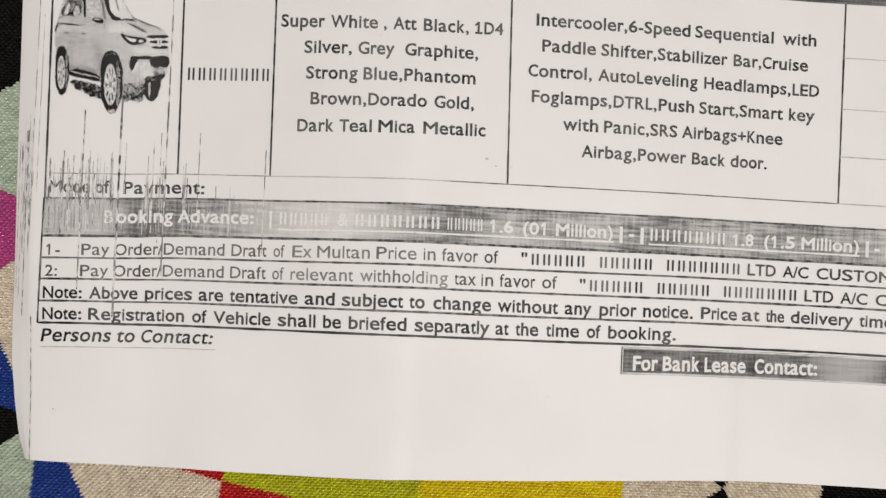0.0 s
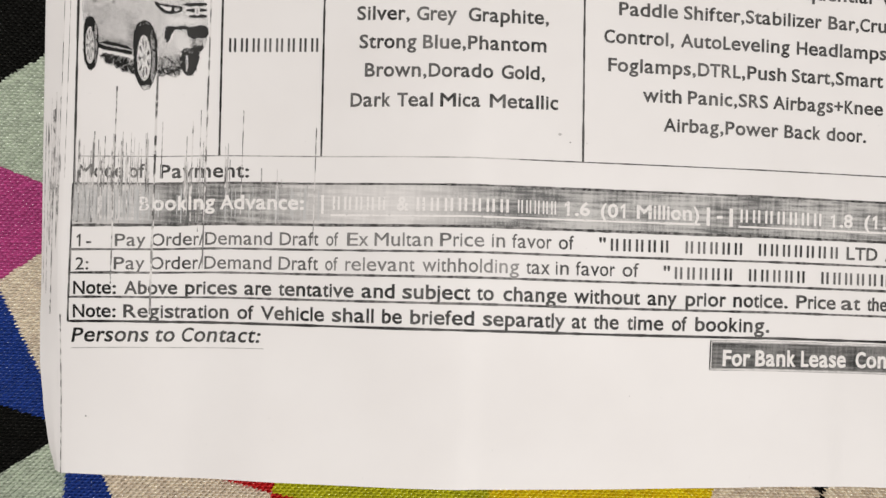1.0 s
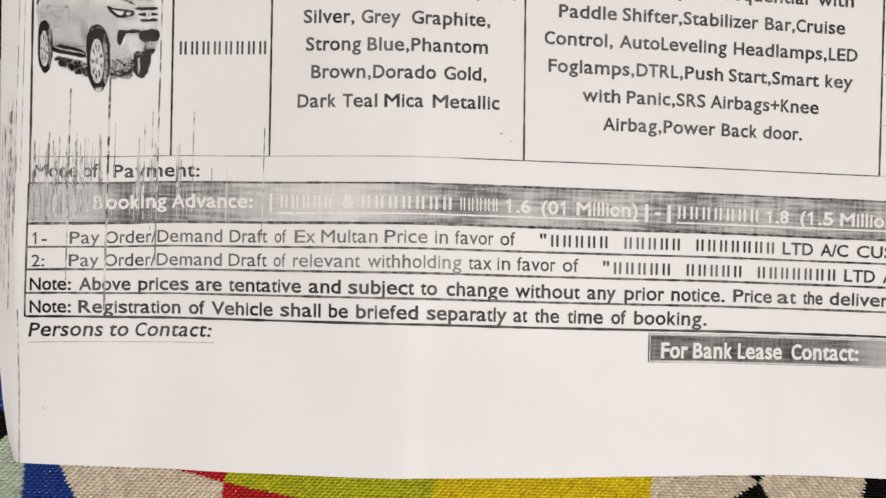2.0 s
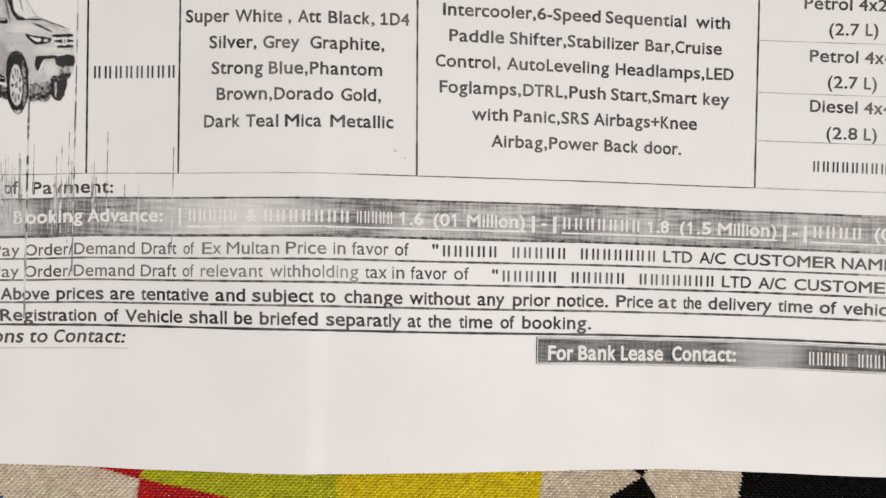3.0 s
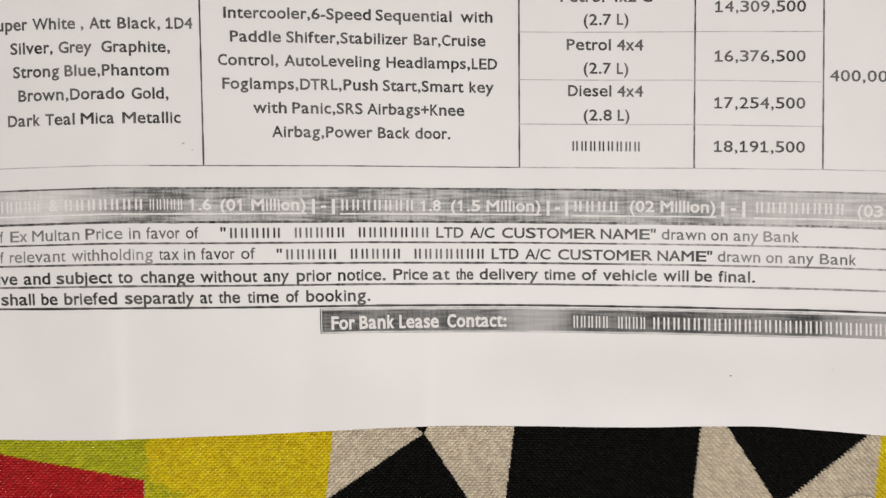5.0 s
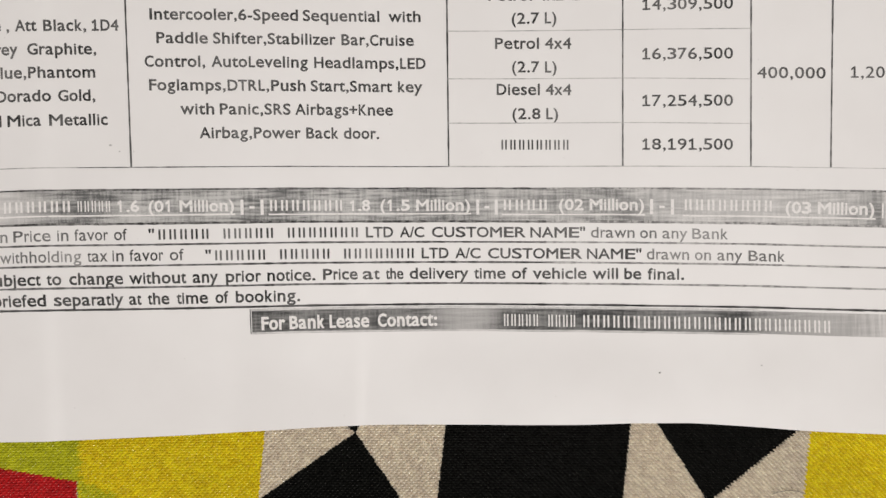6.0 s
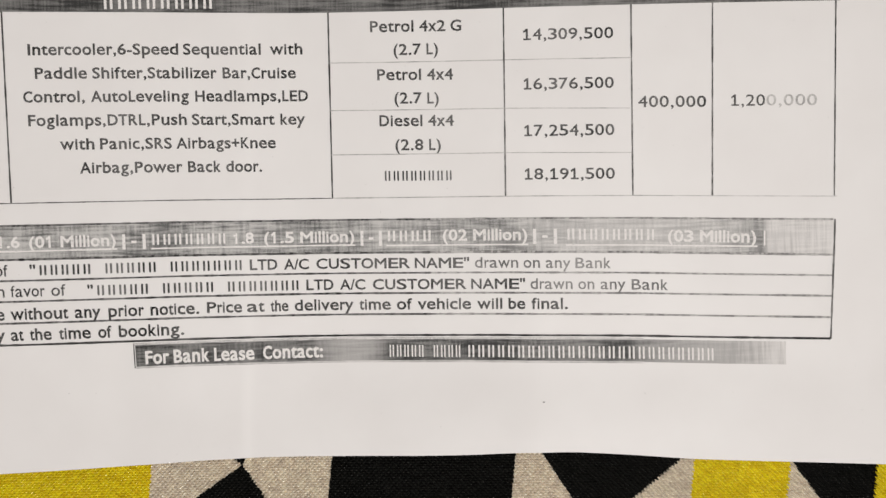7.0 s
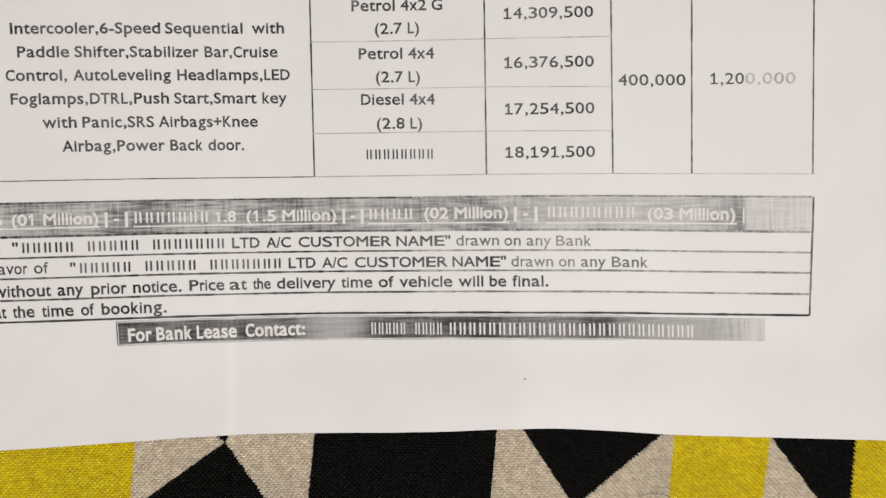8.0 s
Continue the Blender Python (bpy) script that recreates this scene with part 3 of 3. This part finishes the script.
words("0,000", 167.9, 179.3, 19.5, 19.5, 2.45, ink_faint, bold=0.02)
bars("XXXXXXXX", 21.0, 45.2, 42.6, 42.9, 2.9, white_print, 0.09)

# mode of payment and the booking band
words("Mode of", -91.5, -79.8, -3.92, -3.92, 2.35, ink_grey)
words("Payment:", -77.1, -61.1, -4.02, -4.02, 2.35, ink_black)
words("B", -80.6, -78.9, -9.85, -9.85, 2.4, white_dim, 0.09, 0.05)
words("ooking Advance:", -78.3, -50.9, -9.85, -9.75, 2.4, white_print, 0.09, 0.10)
bars("XXXXX", -45.9, -35.6, -9.75, -9.75, 2.4, white_print, 0.09)
words("&", -34, -31.9, -9.75, -9.75, 2.4, white_print, 0.09, 0.10, face="plain")
bars("XXXXXXX", -30.8, -13.1, -9.85, -9.85, 2.4, white_print, 0.09)
bars("XXXXX", -12.3, -4.7, -9.85, -9.85, 2.4, white_print, 0.09)
words("1.6", -3.5, 1.2, -9.85, -9.85, 2.4, white_print, 0.09, 0.10, face="plain")
words("(01 Million)", 3.2, 21.8, -9.95, -9.96, 2.4, white_print, 0.09, 0.10, face="plain")
words("| - |", 23.2, 28.3, -9.97, -10.00, 2.4, white_print, 0.09, 0.10, face="plain")
bars("XXXXXXX", 29.4, 46.3, -10.01, -10.11, 2.4, white_print, 0.09)
words("1.8", 47.5, 52, -10.12, -10.04, 2.4, white_print, 0.09, 0.10, face="plain")
words("(1.5 Million)", 54.3, 74.7, -10.06, -10.08, 2.4, white_print, 0.09, 0.10, face="plain")
words("| - |", 76.1, 81, -10.09, -10.10, 2.4, white_print, 0.09, 0.10, face="plain")
bars("XXXX", 82, 92.8, -10.00, -10.00, 2.4, white_print, 0.09)
words("(02 Million)", 94.9, 114, -9.90, -9.90, 2.4, white_print, 0.09, 0.10, face="plain")
words("| - |", 115.3, 120.7, -9.90, -9.90, 2.4, white_print, 0.09, 0.10, face="plain")
bars("XXXXXXXX", 122.7, 143.2, -9.80, -9.90, 2.4, white_print, 0.09)
words("(03 Million)", 145.7, 165.7, -10.10, -10.10, 2.4, white_print, 0.09, 0.10, face="plain")
rule(167.6, -10.8, 167.6, -7.6, .3, white_print, 0.09)
rule(-47.5, -10.5, -47.5, -7.1, .4, white_print, 0.09)
for u0, u1, v in ((-46, 22, -10.75), (29.4, 74.9, -10.85), (82, 114.2, -10.95), (122.7, 166, -11.0)):
    rule(u0, v, u1, v + 0.05, .3, white_print, 0.09, "printed_underline")

# payment rows and notes
text_line(-16.6, -16.36, 2.4, ink_grey, ("1-", -91.5, -88.9), ("Pay", -84.8, -79.4), ("Order/Demand", -78.4, -56.6), ("Draft", -55.2, -48.1), face="plain")
text_line(-16.35, -16.19, 2.4, ink_pale, ("of", -46.7, -44.5), ("Ex", -42.9, -39.0), ("Multan", -37.9, -27.4), ("Price", -26.1, -18.1), face="plain")
text_line(-16.18, -16.1, 2.4, ink_grey, ("in", -16.7, -14.3), ("favor", -13.0, -5.8), ("of", -4.5, -1.7), face="plain")
text_line(-21.2, -20.99, 2.4, ink_grey, ("2:", -91.6, -89.3), ("Pay", -84.9, -79.5), ("Order/Demand", -78.5, -56.6), ("Draft", -55.3, -48.1), face="plain")
text_line(-20.98, -20.81, 2.4, ink_pale, ("of", -46.8, -44.5), ("relevant", -43.1, -30.6), ("withholding", -29.2, -11.7), face="plain")
text_line(-20.8, -20.7, 2.4, ink_grey, ("tax", -10.4, -6.1), ("in", -5.0, -2.6), ("favor", -1.3, 6.0), ("of", 7.4, 10.5), face="plain")
text_line(-26.0, -25.7, 2.45, ink_black, ("Note:", -91.9, -84.4), ("Above", -83.0, -73.6), ("prices", -72.2, -62.8), ("are", -61.5, -56.5), ("tentative", -55.2, -41.5), ("and", -40.1, -34.1), ("subject", -32.7, -20.5), ("to", -19.3, -16.2), ("change", -14.5, -2.9), ("without", -1.6, 10.8), ("any", 12.2, 17.8), ("prior", 19.5, 27.3), ("notice.", 28.7, 39.4), face="plain")
text_line(-30.6, -30.3, 2.45, ink_black, ("Note:", -91.9, -84.4), ("Registration", -83.1, -64.3), ("of", -62.7, -59.7), ("Vehicle", -58.4, -46.8), ("shall", -45.4, -37.8), ("be", -36.3, -32.7), ("briefed", -31.2, -19.7), ("separatly", -18.1, -3.1), ("at", -1.9, 0.8), ("the", 2.2, 6.9), ("time", 8.5, 15.4), ("of", 17.0, 19.9), ("booking.", 21.5, 35.9), face="plain")
text_line(-16.1, -16.2, 2.3, ink_pale, ("drawn", 102.1, 111.9), ("on", 113.1, 116.8), ("any", 118.1, 123.7), ("Bank", 124.8, 132.7), face="plain")
text_line(-20.9, -21.0, 2.3, ink_pale, ("drawn", 114.6, 124.1), ("on", 125.4, 129.0), ("any", 130.4, 136.0), ("Bank", 137.4, 145.6), face="plain")
text_line(-25.6, -25.4, 2.35, ink_table, ("Price", 41.1, 48.9), ("at", 50.0, 53.9), ("the", 55.3, 59.3), ("delivery", 60.7, 74.2), ("time", 75.5, 82.7), ("of", 84.1, 87.6), ("vehicle", 88.9, 101.1), ("will", 102.5, 108.2), ("be", 109.6, 113.4), ("final.", 114.8, 123.0), face="plain")
for u0, ua, ub, uc, ud, ue, uf, ug, uh, v in ((3.0, 4.8, 57.6, 58.6, 64.2, 65.9, 87.3, 88.4, 100.8, -16.1), (15.2, 17.0, 70.2, 71.2, 77.0, 78.7, 100.1, 101.2, 113.4, -20.9)):
    words('"', u0, u0 + 1.2, v, v, 2.25, ink_black, face="plain")
    bars("XXXXX XXXXX XXXXXXX", ua, ub - 7.9, v, v, 2.25, ink_bar)
    words("LTD", ub - 6.7, ub - 0.5, v, v, 2.3, ink_table, face="plain")
    words("A/C", uc, ud, v, v, 2.25, ink_table, face="plain")
    words("CUSTOMER", ue, uf, v, v, 2.25, ink_table, face="plain")
    words('NAME"', ug, uh, v, v, 2.25, ink_table, face="plain")
words("Persons to Contact:", -92.1, -58.4, -35.25, -34.85, 2.5, ink_black, bold=0.06, lean=0.2)
words("For Bank Lease  Contact:", 27.0, 66.9, -36.6, -36.2, 2.8, white_print, 0.09, 0.12)
bars("XXXXX XXXX", 82.0, 98.9, -36.3, -36.4, 2.7, white_print, 0.09)
bars("XXXXXXXXXXXXXXXXXXXXXXXXX", 100.0, 156.6, -36.4, -36.6, 2.7, white_print, 0.09)


# the copied picture of a vehicle: toner dots, closer together where the picture is darker
def car_spot(x, y):
    """The picture's own grid, in units of about a ninth of a millimetre, y downwards."""
    return -91.9 + x * 0.1093 + y * 0.0039, 32.8 - y * 0.1085 + x * 0.0068


DOT = 0.84
dots_x, dots_y = np.meshgrid(np.arange(-4, 212, DOT), np.arange(-30, 212, DOT))
toner = np.random.RandomState(5)


def rough_field(size):
    """Even noise from 0 to 1 over the picture, its patches about size units wide."""
    n = int(300 / size) + 3
    lattice = toner.uniform(0, 1, (n, n))
    gx, gy = (dots_x + 10) / size, (dots_y + 40) / size
    i, j = gx.astype(int), gy.astype(int)
    fx, fy = gx - i, gy - j
    fx, fy = fx * fx * (3 - 2 * fx), fy * fy * (3 - 2 * fy)
    return (lattice[j, i] * (1 - fx) + lattice[j, i + 1] * fx) * (1 - fy) + (lattice[j + 1, i] * (1 - fx) + lattice[j + 1, i + 1] * fx) * fy


coarse, middling, fine = rough_field(16), rough_field(5), rough_field(1.8)
tone = np.zeros(dots_x.shape)
owner = np.zeros(dots_x.shape, int)
part_names = ["backdrop_paper"]


def rounded(corners, times=2):
    p = np.array(corners, float)
    for _ in range(times):
        q = np.roll(p, -1, 0)
        p = np.stack([p * 0.75 + q * 0.25, p * 0.25 + q * 0.75], 1).reshape(-1, 2)
    return p


def cover_of(corners, soft, ragged=0.0, times=2):
    """How far each dot lies inside the outline, 0 to 1, over an edge soft units wide."""
    p = rounded(corners, times)
    x = dots_x + ragged * (middling - 0.5) * 2
    y = dots_y + ragged * (np.flipud(middling) - 0.5) * 2 + ragged * (fine - 0.5)
    near = np.full(x.shape, 1e9)
    odd = np.zeros(x.shape, bool)
    for (ax, ay), (bx, by) in zip(p, np.roll(p, -1, 0)):
        dx, dy = bx - ax, by - ay
        k = np.clip(((x - ax) * dx + (y - ay) * dy) / max(dx * dx + dy * dy, 1e-9), 0, 1)
        near = np.minimum(near, np.hypot(x - ax - k * dx, y - ay - k * dy))
        if abs(dy) > 1e-9:
            odd ^= ((ay > y) != (by > y)) & (x < ax + (y - ay) * dx / dy)
    signed = np.where(odd, near, -near)
    f = np.clip(signed / soft + 0.5, 0, 1)
    return f * f * (3 - 2 * f)


def lay(name, value, soft, *corners, ragged=0.4, patchy=0.0, times=2):
    """Lay a tone over the picture, and give its dots to the part of that name (none: the body keeps them)."""
    global tone
    a = cover_of(corners, soft, ragged, times)
    v = value + patchy * (0.55 * middling + 0.45 * fine - 0.5) * 2
    tone = tone * (1 - a) + v * a
    if name:
        part_names.append(name)
        owner[a > 0.5] = len(part_names) - 1


def ellipse(x, y, rx, ry, a0=0.0, a1=2 * math.pi, n=20):
    return [(x + rx * math.cos(a0 + (a1 - a0) * i / n), y + ry * math.sin(a0 + (a1 - a0) * i / n)) for i in range(n)]


# ground and underside first, then the body
lay("ground_shadow", 0.72, 5, (28, 138), (84, 150), (88, 180), (76, 176), (58, 166), (34, 156), ragged=2.6, patchy=0.35)
lay("ground_shadow", 0.60, 6, (116, 146), (164, 142), (164, 174), (150, 184), (134, 180), (118, 184), ragged=3.2, patchy=0.55)
lay("far_tyre", 0.95, 3, (160, 140), (190, 138), (189, 160), (183, 178), (174, 185), (164, 180), (159, 166), ragged=1.5, patchy=0.18)
lay("", 0.25, 3, (167, 140), (171, 140), (171, 176), (167, 176), ragged=1.0)
body_at = [(2, 52), (6, 36), (14, 10), (22, -10), (30, -19), (98, -24), (114, -14), (128, 12), (142, 34), (168, 46), (194, 57), (204, 72), (204, 124), (198, 142), (160, 148),
           (118, 152), (80, 148), (28, 134), (8, 116), (2, 86)]
lay("car_picture", 0.23, 2.5, *body_at, patchy=0.03)
lay("", 0.20, 9, (4, 44), (84, 48), (90, 62), (4, 60))
lay("", 0.29, 16, (4, 62), (50, 68), (88, 74), (84, 92), (40, 86), (4, 76))
lay("", 0.24, 12, (26, 96), (84, 104), (82, 114), (26, 106))
lay("", 0.46, 9, (26, 114), (80, 124), (80, 136), (28, 128))
lay("", 0.40, 10, (72, 84), (86, 80), (84, 132), (74, 128))
lay("", 0.13, 12, (92, 44), (122, 42), (160, 54), (196, 62), (160, 64), (118, 58), (98, 62))
lay("", 0.24, 10, (112, 66), (128, 80), (134, 110), (126, 136), (116, 108), (106, 84))
lay("", 0.12, 10, (132, 84), (160, 86), (202, 94), (202, 100), (140, 100))
lay("", 0.30, 5, (118, 36), (146, 45), (166, 57), (158, 60), (138, 50))
# roof and glass
lay("roof", 0.50, 3, (24, -14), (30, -20), (98, -25), (110, -15), (94, -11))
lay("rear_window", 0.62, 3, (11, 30), (20, 6), (28, -8), (50, -9), (50, 31), (30, 30), patchy=0.3)
lay("", 0.15, 3, (17, 28), (24, 8), (30, 9), (25, 29))
lay("", 0.18, 3, (33, 30), (38, 12), (45, 12), (45, 30))
lay("front_window", 0.22, 4, (58, -8), (79, -8), (88, 38), (58, 35), patchy=0.1)
lay("", 0.45, 4, (58, -8), (79, -8), (80, 2), (58, 4))
lay("pillar", 0.85, 2, (51, -9), (56, -9), (57, 34), (53, 33))
lay("pillar", 0.55, 2.5, (80, -9), (85, -9), (93, 38), (89, 40))
lay("windscreen", 0.10, 4, (90, -11), (112, -11), (126, 14), (140, 35), (112, 37), (100, 30))
lay("windscreen_edge", 0.92, 2.5, (86, -10), (95, -10), (98, 16), (105, 29), (117, 33), (118, 38), (104, 38), (94, 24), ragged=1.0)
lay("", 0.50, 2, (105, -8), (108, -8), (116, 20), (114, 24))
lay("wiper_line", 0.8, 1.8, (112, 35.4), (152, 35.8), (152, 38.8), (112, 38.6), ragged=0.7)
lay("mirror", 0.90, 2, (66, 33), (86, 34), (88, 44), (72, 42), ragged=0.7)
lay("", 0.12, 1.5, (70, 34.6), (83, 35.4), (83, 37.8), (71, 37.2))
lay("belt_line", 0.7, 2.2, (8, 41), (30, 43), (52, 46), (52, 48.4), (30, 46), (8, 44.4), patchy=0.3)
lay("rear_edge", 0.75, 2.2, (1, 56), (5, 43), (12, 41), (7, 47), (4, 57))
for x, y in ((22, 58), (52, 60)):
    lay("door_handle", 0.66, 2, (x - 4, y), (x + 3, y - 1), (x + 4, y + 2.5), (x - 3, y + 3.5))
lay("", 0.42, 2, (30, 91), (37, 90), (36, 94), (31, 95), patchy=0.2)
lay("door_gap", 0.40, 1.6, (52.6, 62), (54.2, 62), (57, 112), (55.4, 112), patchy=0.25)
lay("hood_crease", 0.7, 2, (126, 41), (146, 48), (166, 60), (163, 61.5), (144, 51), patchy=0.3)
# lamps, grille and bumper
lay("headlight", 0.92, 2.0, (116, 60), (130, 66), (150, 68), (165, 72), (160, 80), (138, 83), (124, 74), patchy=0.25, times=1)
lay("lens", 0.04, 2, (123, 65), (136, 71), (146, 71), (144, 78), (134, 76))
lay("lens", 0.15, 2, (149, 72), (159, 74), (155, 78), (149, 78))
lay("grille", 0.10, 2, (162, 64), (201, 64), (204, 90), (171, 91), times=1)
for y in (65.0, 74.6, 84.4):
    lay("grille_slat", 0.92, 1.8, (163 + (y - 65) * 0.45, y), (202, y), (203, y + 5.6), (166 + (y - 65) * 0.45, y + 5.6), ragged=0.8, times=1)
lay("badge", 0.08, 2.2, *ellipse(187, 78, 4.6, 8.5))
lay("", 0.55, 1.6, *ellipse(187, 78, 1.4, 4.5))
lay("bumper_line", 0.85, 2, (133, 102.5), (150, 101.5), (174, 103), (174, 108.5), (148, 107), (136, 110), ragged=0.8, times=1)
lay("air_intake", 0.93, 2, (168, 104), (205, 102), (205, 121), (192, 124), (173, 123), ragged=0.9, patchy=0.15, times=1)
lay("fog_lamp", 0.92, 2.6, (135, 106), (151, 106), (144, 122), (137, 130), (133, 118), ragged=1.0, patchy=0.3)
lay("", 0.05, 2.2, (146, 111), (151, 111), (143, 128), (138, 133))
lay("skid_plate", 0.13, 5, (150, 112), (168, 112), (174, 128), (176, 140), (152, 143))
lay("", 0.22, 6, (132, 130), (150, 132), (152, 146), (122, 148))
lay("intake_foot", 0.48, 4, (178, 122), (192, 122), (198, 134), (192, 142), (178, 142), ragged=2.0, patchy=0.5)
lay("bumper_foot", 0.85, 3, (158, 141), (180, 138), (198, 132), (194, 146), (176, 150), (160, 150), ragged=2.0, patchy=0.3)
# sill and step
lay("sill", 0.95, 2, (26, 120), (81, 132), (81, 149), (27, 136), ragged=1.2, patchy=0.15, times=1)
lay("step_bar", 0.16, 2, (28, 125), (80, 138), (80, 140.6), (28, 127.4), ragged=0.9, patchy=0.15)
lay("step_bar", 0.06, 2.4, (26, 133), (60, 142), (82, 148), (82, 153), (58, 147), (26, 138), ragged=0.8)
# arches and wheels
lay("rear_arch", 0.90, 3, (3, 104), (5, 90), (11, 81), (18, 82), (24, 94), (28, 118), (24, 124), (4, 120), ragged=0.8)
lay("front_arch", 0.90, 3, (82, 146), (83, 116), (88, 98), (97, 91), (108, 93), (116, 104), (122, 128), (122, 140), ragged=0.8)
lay("", 0.42, 4, (90, 102), (97, 96), (107, 95), (114, 107), (100, 106), ragged=1.2, patchy=0.3)
lay("hood_edge", 0.55, 2.0, (140, 32), (168, 44), (196, 55.5), (197, 58.5), (168, 47.5), (140, 36), ragged=0.6, patchy=0.2)


def wheel(x, y, rx, ry):
    lay("tyre", 0.92, 2.5, *ellipse(x, y, rx, ry), ragged=1.0, patchy=0.14)
    lay("", 0.52, 3, *ellipse(x + rx * 0.56, y, rx * 0.22, ry * 0.78), ragged=1.0, patchy=0.25)
    cx, cy = x - 0.12 * rx, y + 2
    lay("", 0.92, 2.2, *ellipse(cx, cy, rx * 0.66, ry * 0.76), ragged=0.6)
    lay("rim", 0.14, 2.2, *ellipse(cx, cy, rx * 0.58, ry * 0.69), ragged=0.6, patchy=0.12)
    for k in range(9):
        a = k * 2 * math.pi / 9 + 0.35
        fan = [(cx + rx * r * math.cos(a + w), cy + ry * s * math.sin(a + w)) for r, s, w in ((0.16, 0.20, 0.0), (0.46, 0.56, -0.17), (0.48, 0.58, 0.17))]
        lay("", 0.72, 1.8, *fan, ragged=0.7, times=1)
    lay("", 0.55, 2.0, *ellipse(cx, cy, rx * 0.13, ry * 0.10))
    if rx > 15:
        lay("", 0.42, 6, (x - rx * 0.5, y + ry * 0.84), (x + rx * 0.5, y + ry * 0.84), (x + rx * 0.3, y + ry * 0.98), (x - rx * 0.3, y + ry * 0.98), ragged=1.5, patchy=0.6)


wheel(15, 126, 12.5, 43)
wheel(102, 150, 19.5, 54)

shown = np.clip((tone + 0.08 * (coarse - 0.5) + 0.09 * (fine - 0.5)) * np.clip(tone * 6, 0, 1) * 1.12 - 0.02, 0, 1)
shown[shown > 0.78] = 1.0
outside = owner == 0
shown[outside] *= shown[outside] > 0.12
side = DOT * np.sqrt(shown) * np.where(shown > 0.85, 1.03, 1.0)
shift_x, shift_y = (toner.uniform(-0.5, 0.5, side.shape) * (DOT - np.minimum(side, DOT)) for _ in range(2))
picture = None
for name in dict.fromkeys(["car_picture"] + part_names):
    wanted = [i for i, n in enumerate(part_names) if n == name or (name == "car_picture" and i == 0)]
    pick = np.isin(owner, wanted) & (shown > 0.03)
    if name == "backdrop_paper" or not pick.any():
        continue
    cx, cy, h = dots_x[pick] + shift_x[pick], dots_y[pick] + shift_y[pick], side[pick] / 2
    px, py = np.stack([cx - h, cx + h, cx + h, cx - h], 1).ravel(), np.stack([cy + h, cy + h, cy - h, cy - h], 1).ravel()
    verts = on_sheet(*car_spot(px, py), 0.05)
    ob = mesh_object(name, verts, [(4 * i, 4 * i + 1, 4 * i + 2, 4 * i + 3) for i in range(len(cx))], photo_toner, picture or sheet)
    ob["kind"] = "stuff"
    if picture is None:
        picture = ob
        ob["label"] = "grey copied photograph of a large off-road car"

# streaks that the copier's rollers drew down the margin
def streak(u, v_top, v_low, wide, ink=None):
    rule(u, v_top, u + 0.012 * (v_low - v_top), v_low, wide, ink or ink_streak, 0.075, "scan_streak")


for u, a, b, wide in ((-96.4, 8, -30, .30), (-98.1, 4, -26, .16), (-99.2, 6, -24, .14), (-85.0, 12, -24, .20), (-77.9, 14, -30, .34), (-76.8, 6, -4, .12), (-68.6, 34, -21, .26),
                      (-71.4, 6, -12, .18), (-70.0, 8, -14, .14), (-62.3, 8, -12, .14), (-48.9, 5, -16, .14), (-91.3, 3, -12, .24), (-88.8, 3, -12, .18), (-93.4, 30, -4, .08), (-94.1, -30, -60, .16), (-94.3, 40, 12, .10)):
    streak(u, a, b, wide)
dice = random.Random(11)
for low, high, many, top in ((-92, -79, 58, 4.5), (-75, -69, 12, 4.0), (-68, -64, 5, 6.0), (-60, -50, 5, -1.0)):
    for i in range(many):
        u, a = dice.uniform(low, high), top - 7 * dice.random() ** 0.7
        streak(u, a, dice.uniform(-12.5, -5), dice.uniform(.05, .17), dice.choice((ink_streak, ink_streak, ink_faint)))
for i in range(84):
    u = dice.uniform(-92, -78) if i < 62 else dice.uniform(-78, -48)
    rule(u, -5.4 - 2 * dice.random(), u, -12.3 + 2 * dice.random(), dice.uniform(.07, .2), white_faint, 0.085, "scan_streak")
for i in range(26):
    u, a = dice.uniform(-98.5, -94.5), dice.uniform(-6, 12)
    streak(u, a, a - dice.uniform(3, 14), dice.uniform(.05, .16))

# specks of stray toner
for u, v, r in ((117.1, -47.0, .26), (-4.5, 4.8, .35), (-2.6, 3.4, .2), (0.5, 3.4, .18), (-90, -49, .16), (-88.0, 27, .12), (140, -44.5, .12)):
    ang = np.linspace(0, 2 * math.pi, 8)[:-1]
    mesh_object("toner_speck", on_sheet(u + r * np.cos(ang), v + r * 0.7 * np.sin(ang), 0.06), [tuple(range(7))], ink_faint if v > 0 else ink_grey, sheet)

# a stray fibre on the cloth
bm = bmesh.new()
ring = []
for i in range(15):
    f = i / 14
    x, y = 141.6 + 7.6 * f, -74.2 + 0.8 * math.sin(math.pi * f) - 0.2 * f * f
    z = float(cloth_z(x, y)) + 0.50 + 0.25 * math.sin(math.pi * f)
    ring.append([bm.verts.new(((x + 0.08 * math.cos(a)) / 1000, (y + 0.08 * math.sin(a)) / 1000, (z + 0.08 * math.sin(a + 1)) / 1000)) for a in (0, 2.1, 4.2)])
for p, q in zip(ring, ring[1:]):
    for k in range(3):
        bm.faces.new((p[k], p[(k + 1) % 3], q[(k + 1) % 3], q[k]))
me = bpy.data.meshes.new("stray_fibre")
bm.to_mesh(me)
bm.free()
me.materials.append(ink_grey)
tagged(new("stray_fibre", me), "thin dark stray fibre lying on the woven cloth", "fibre")
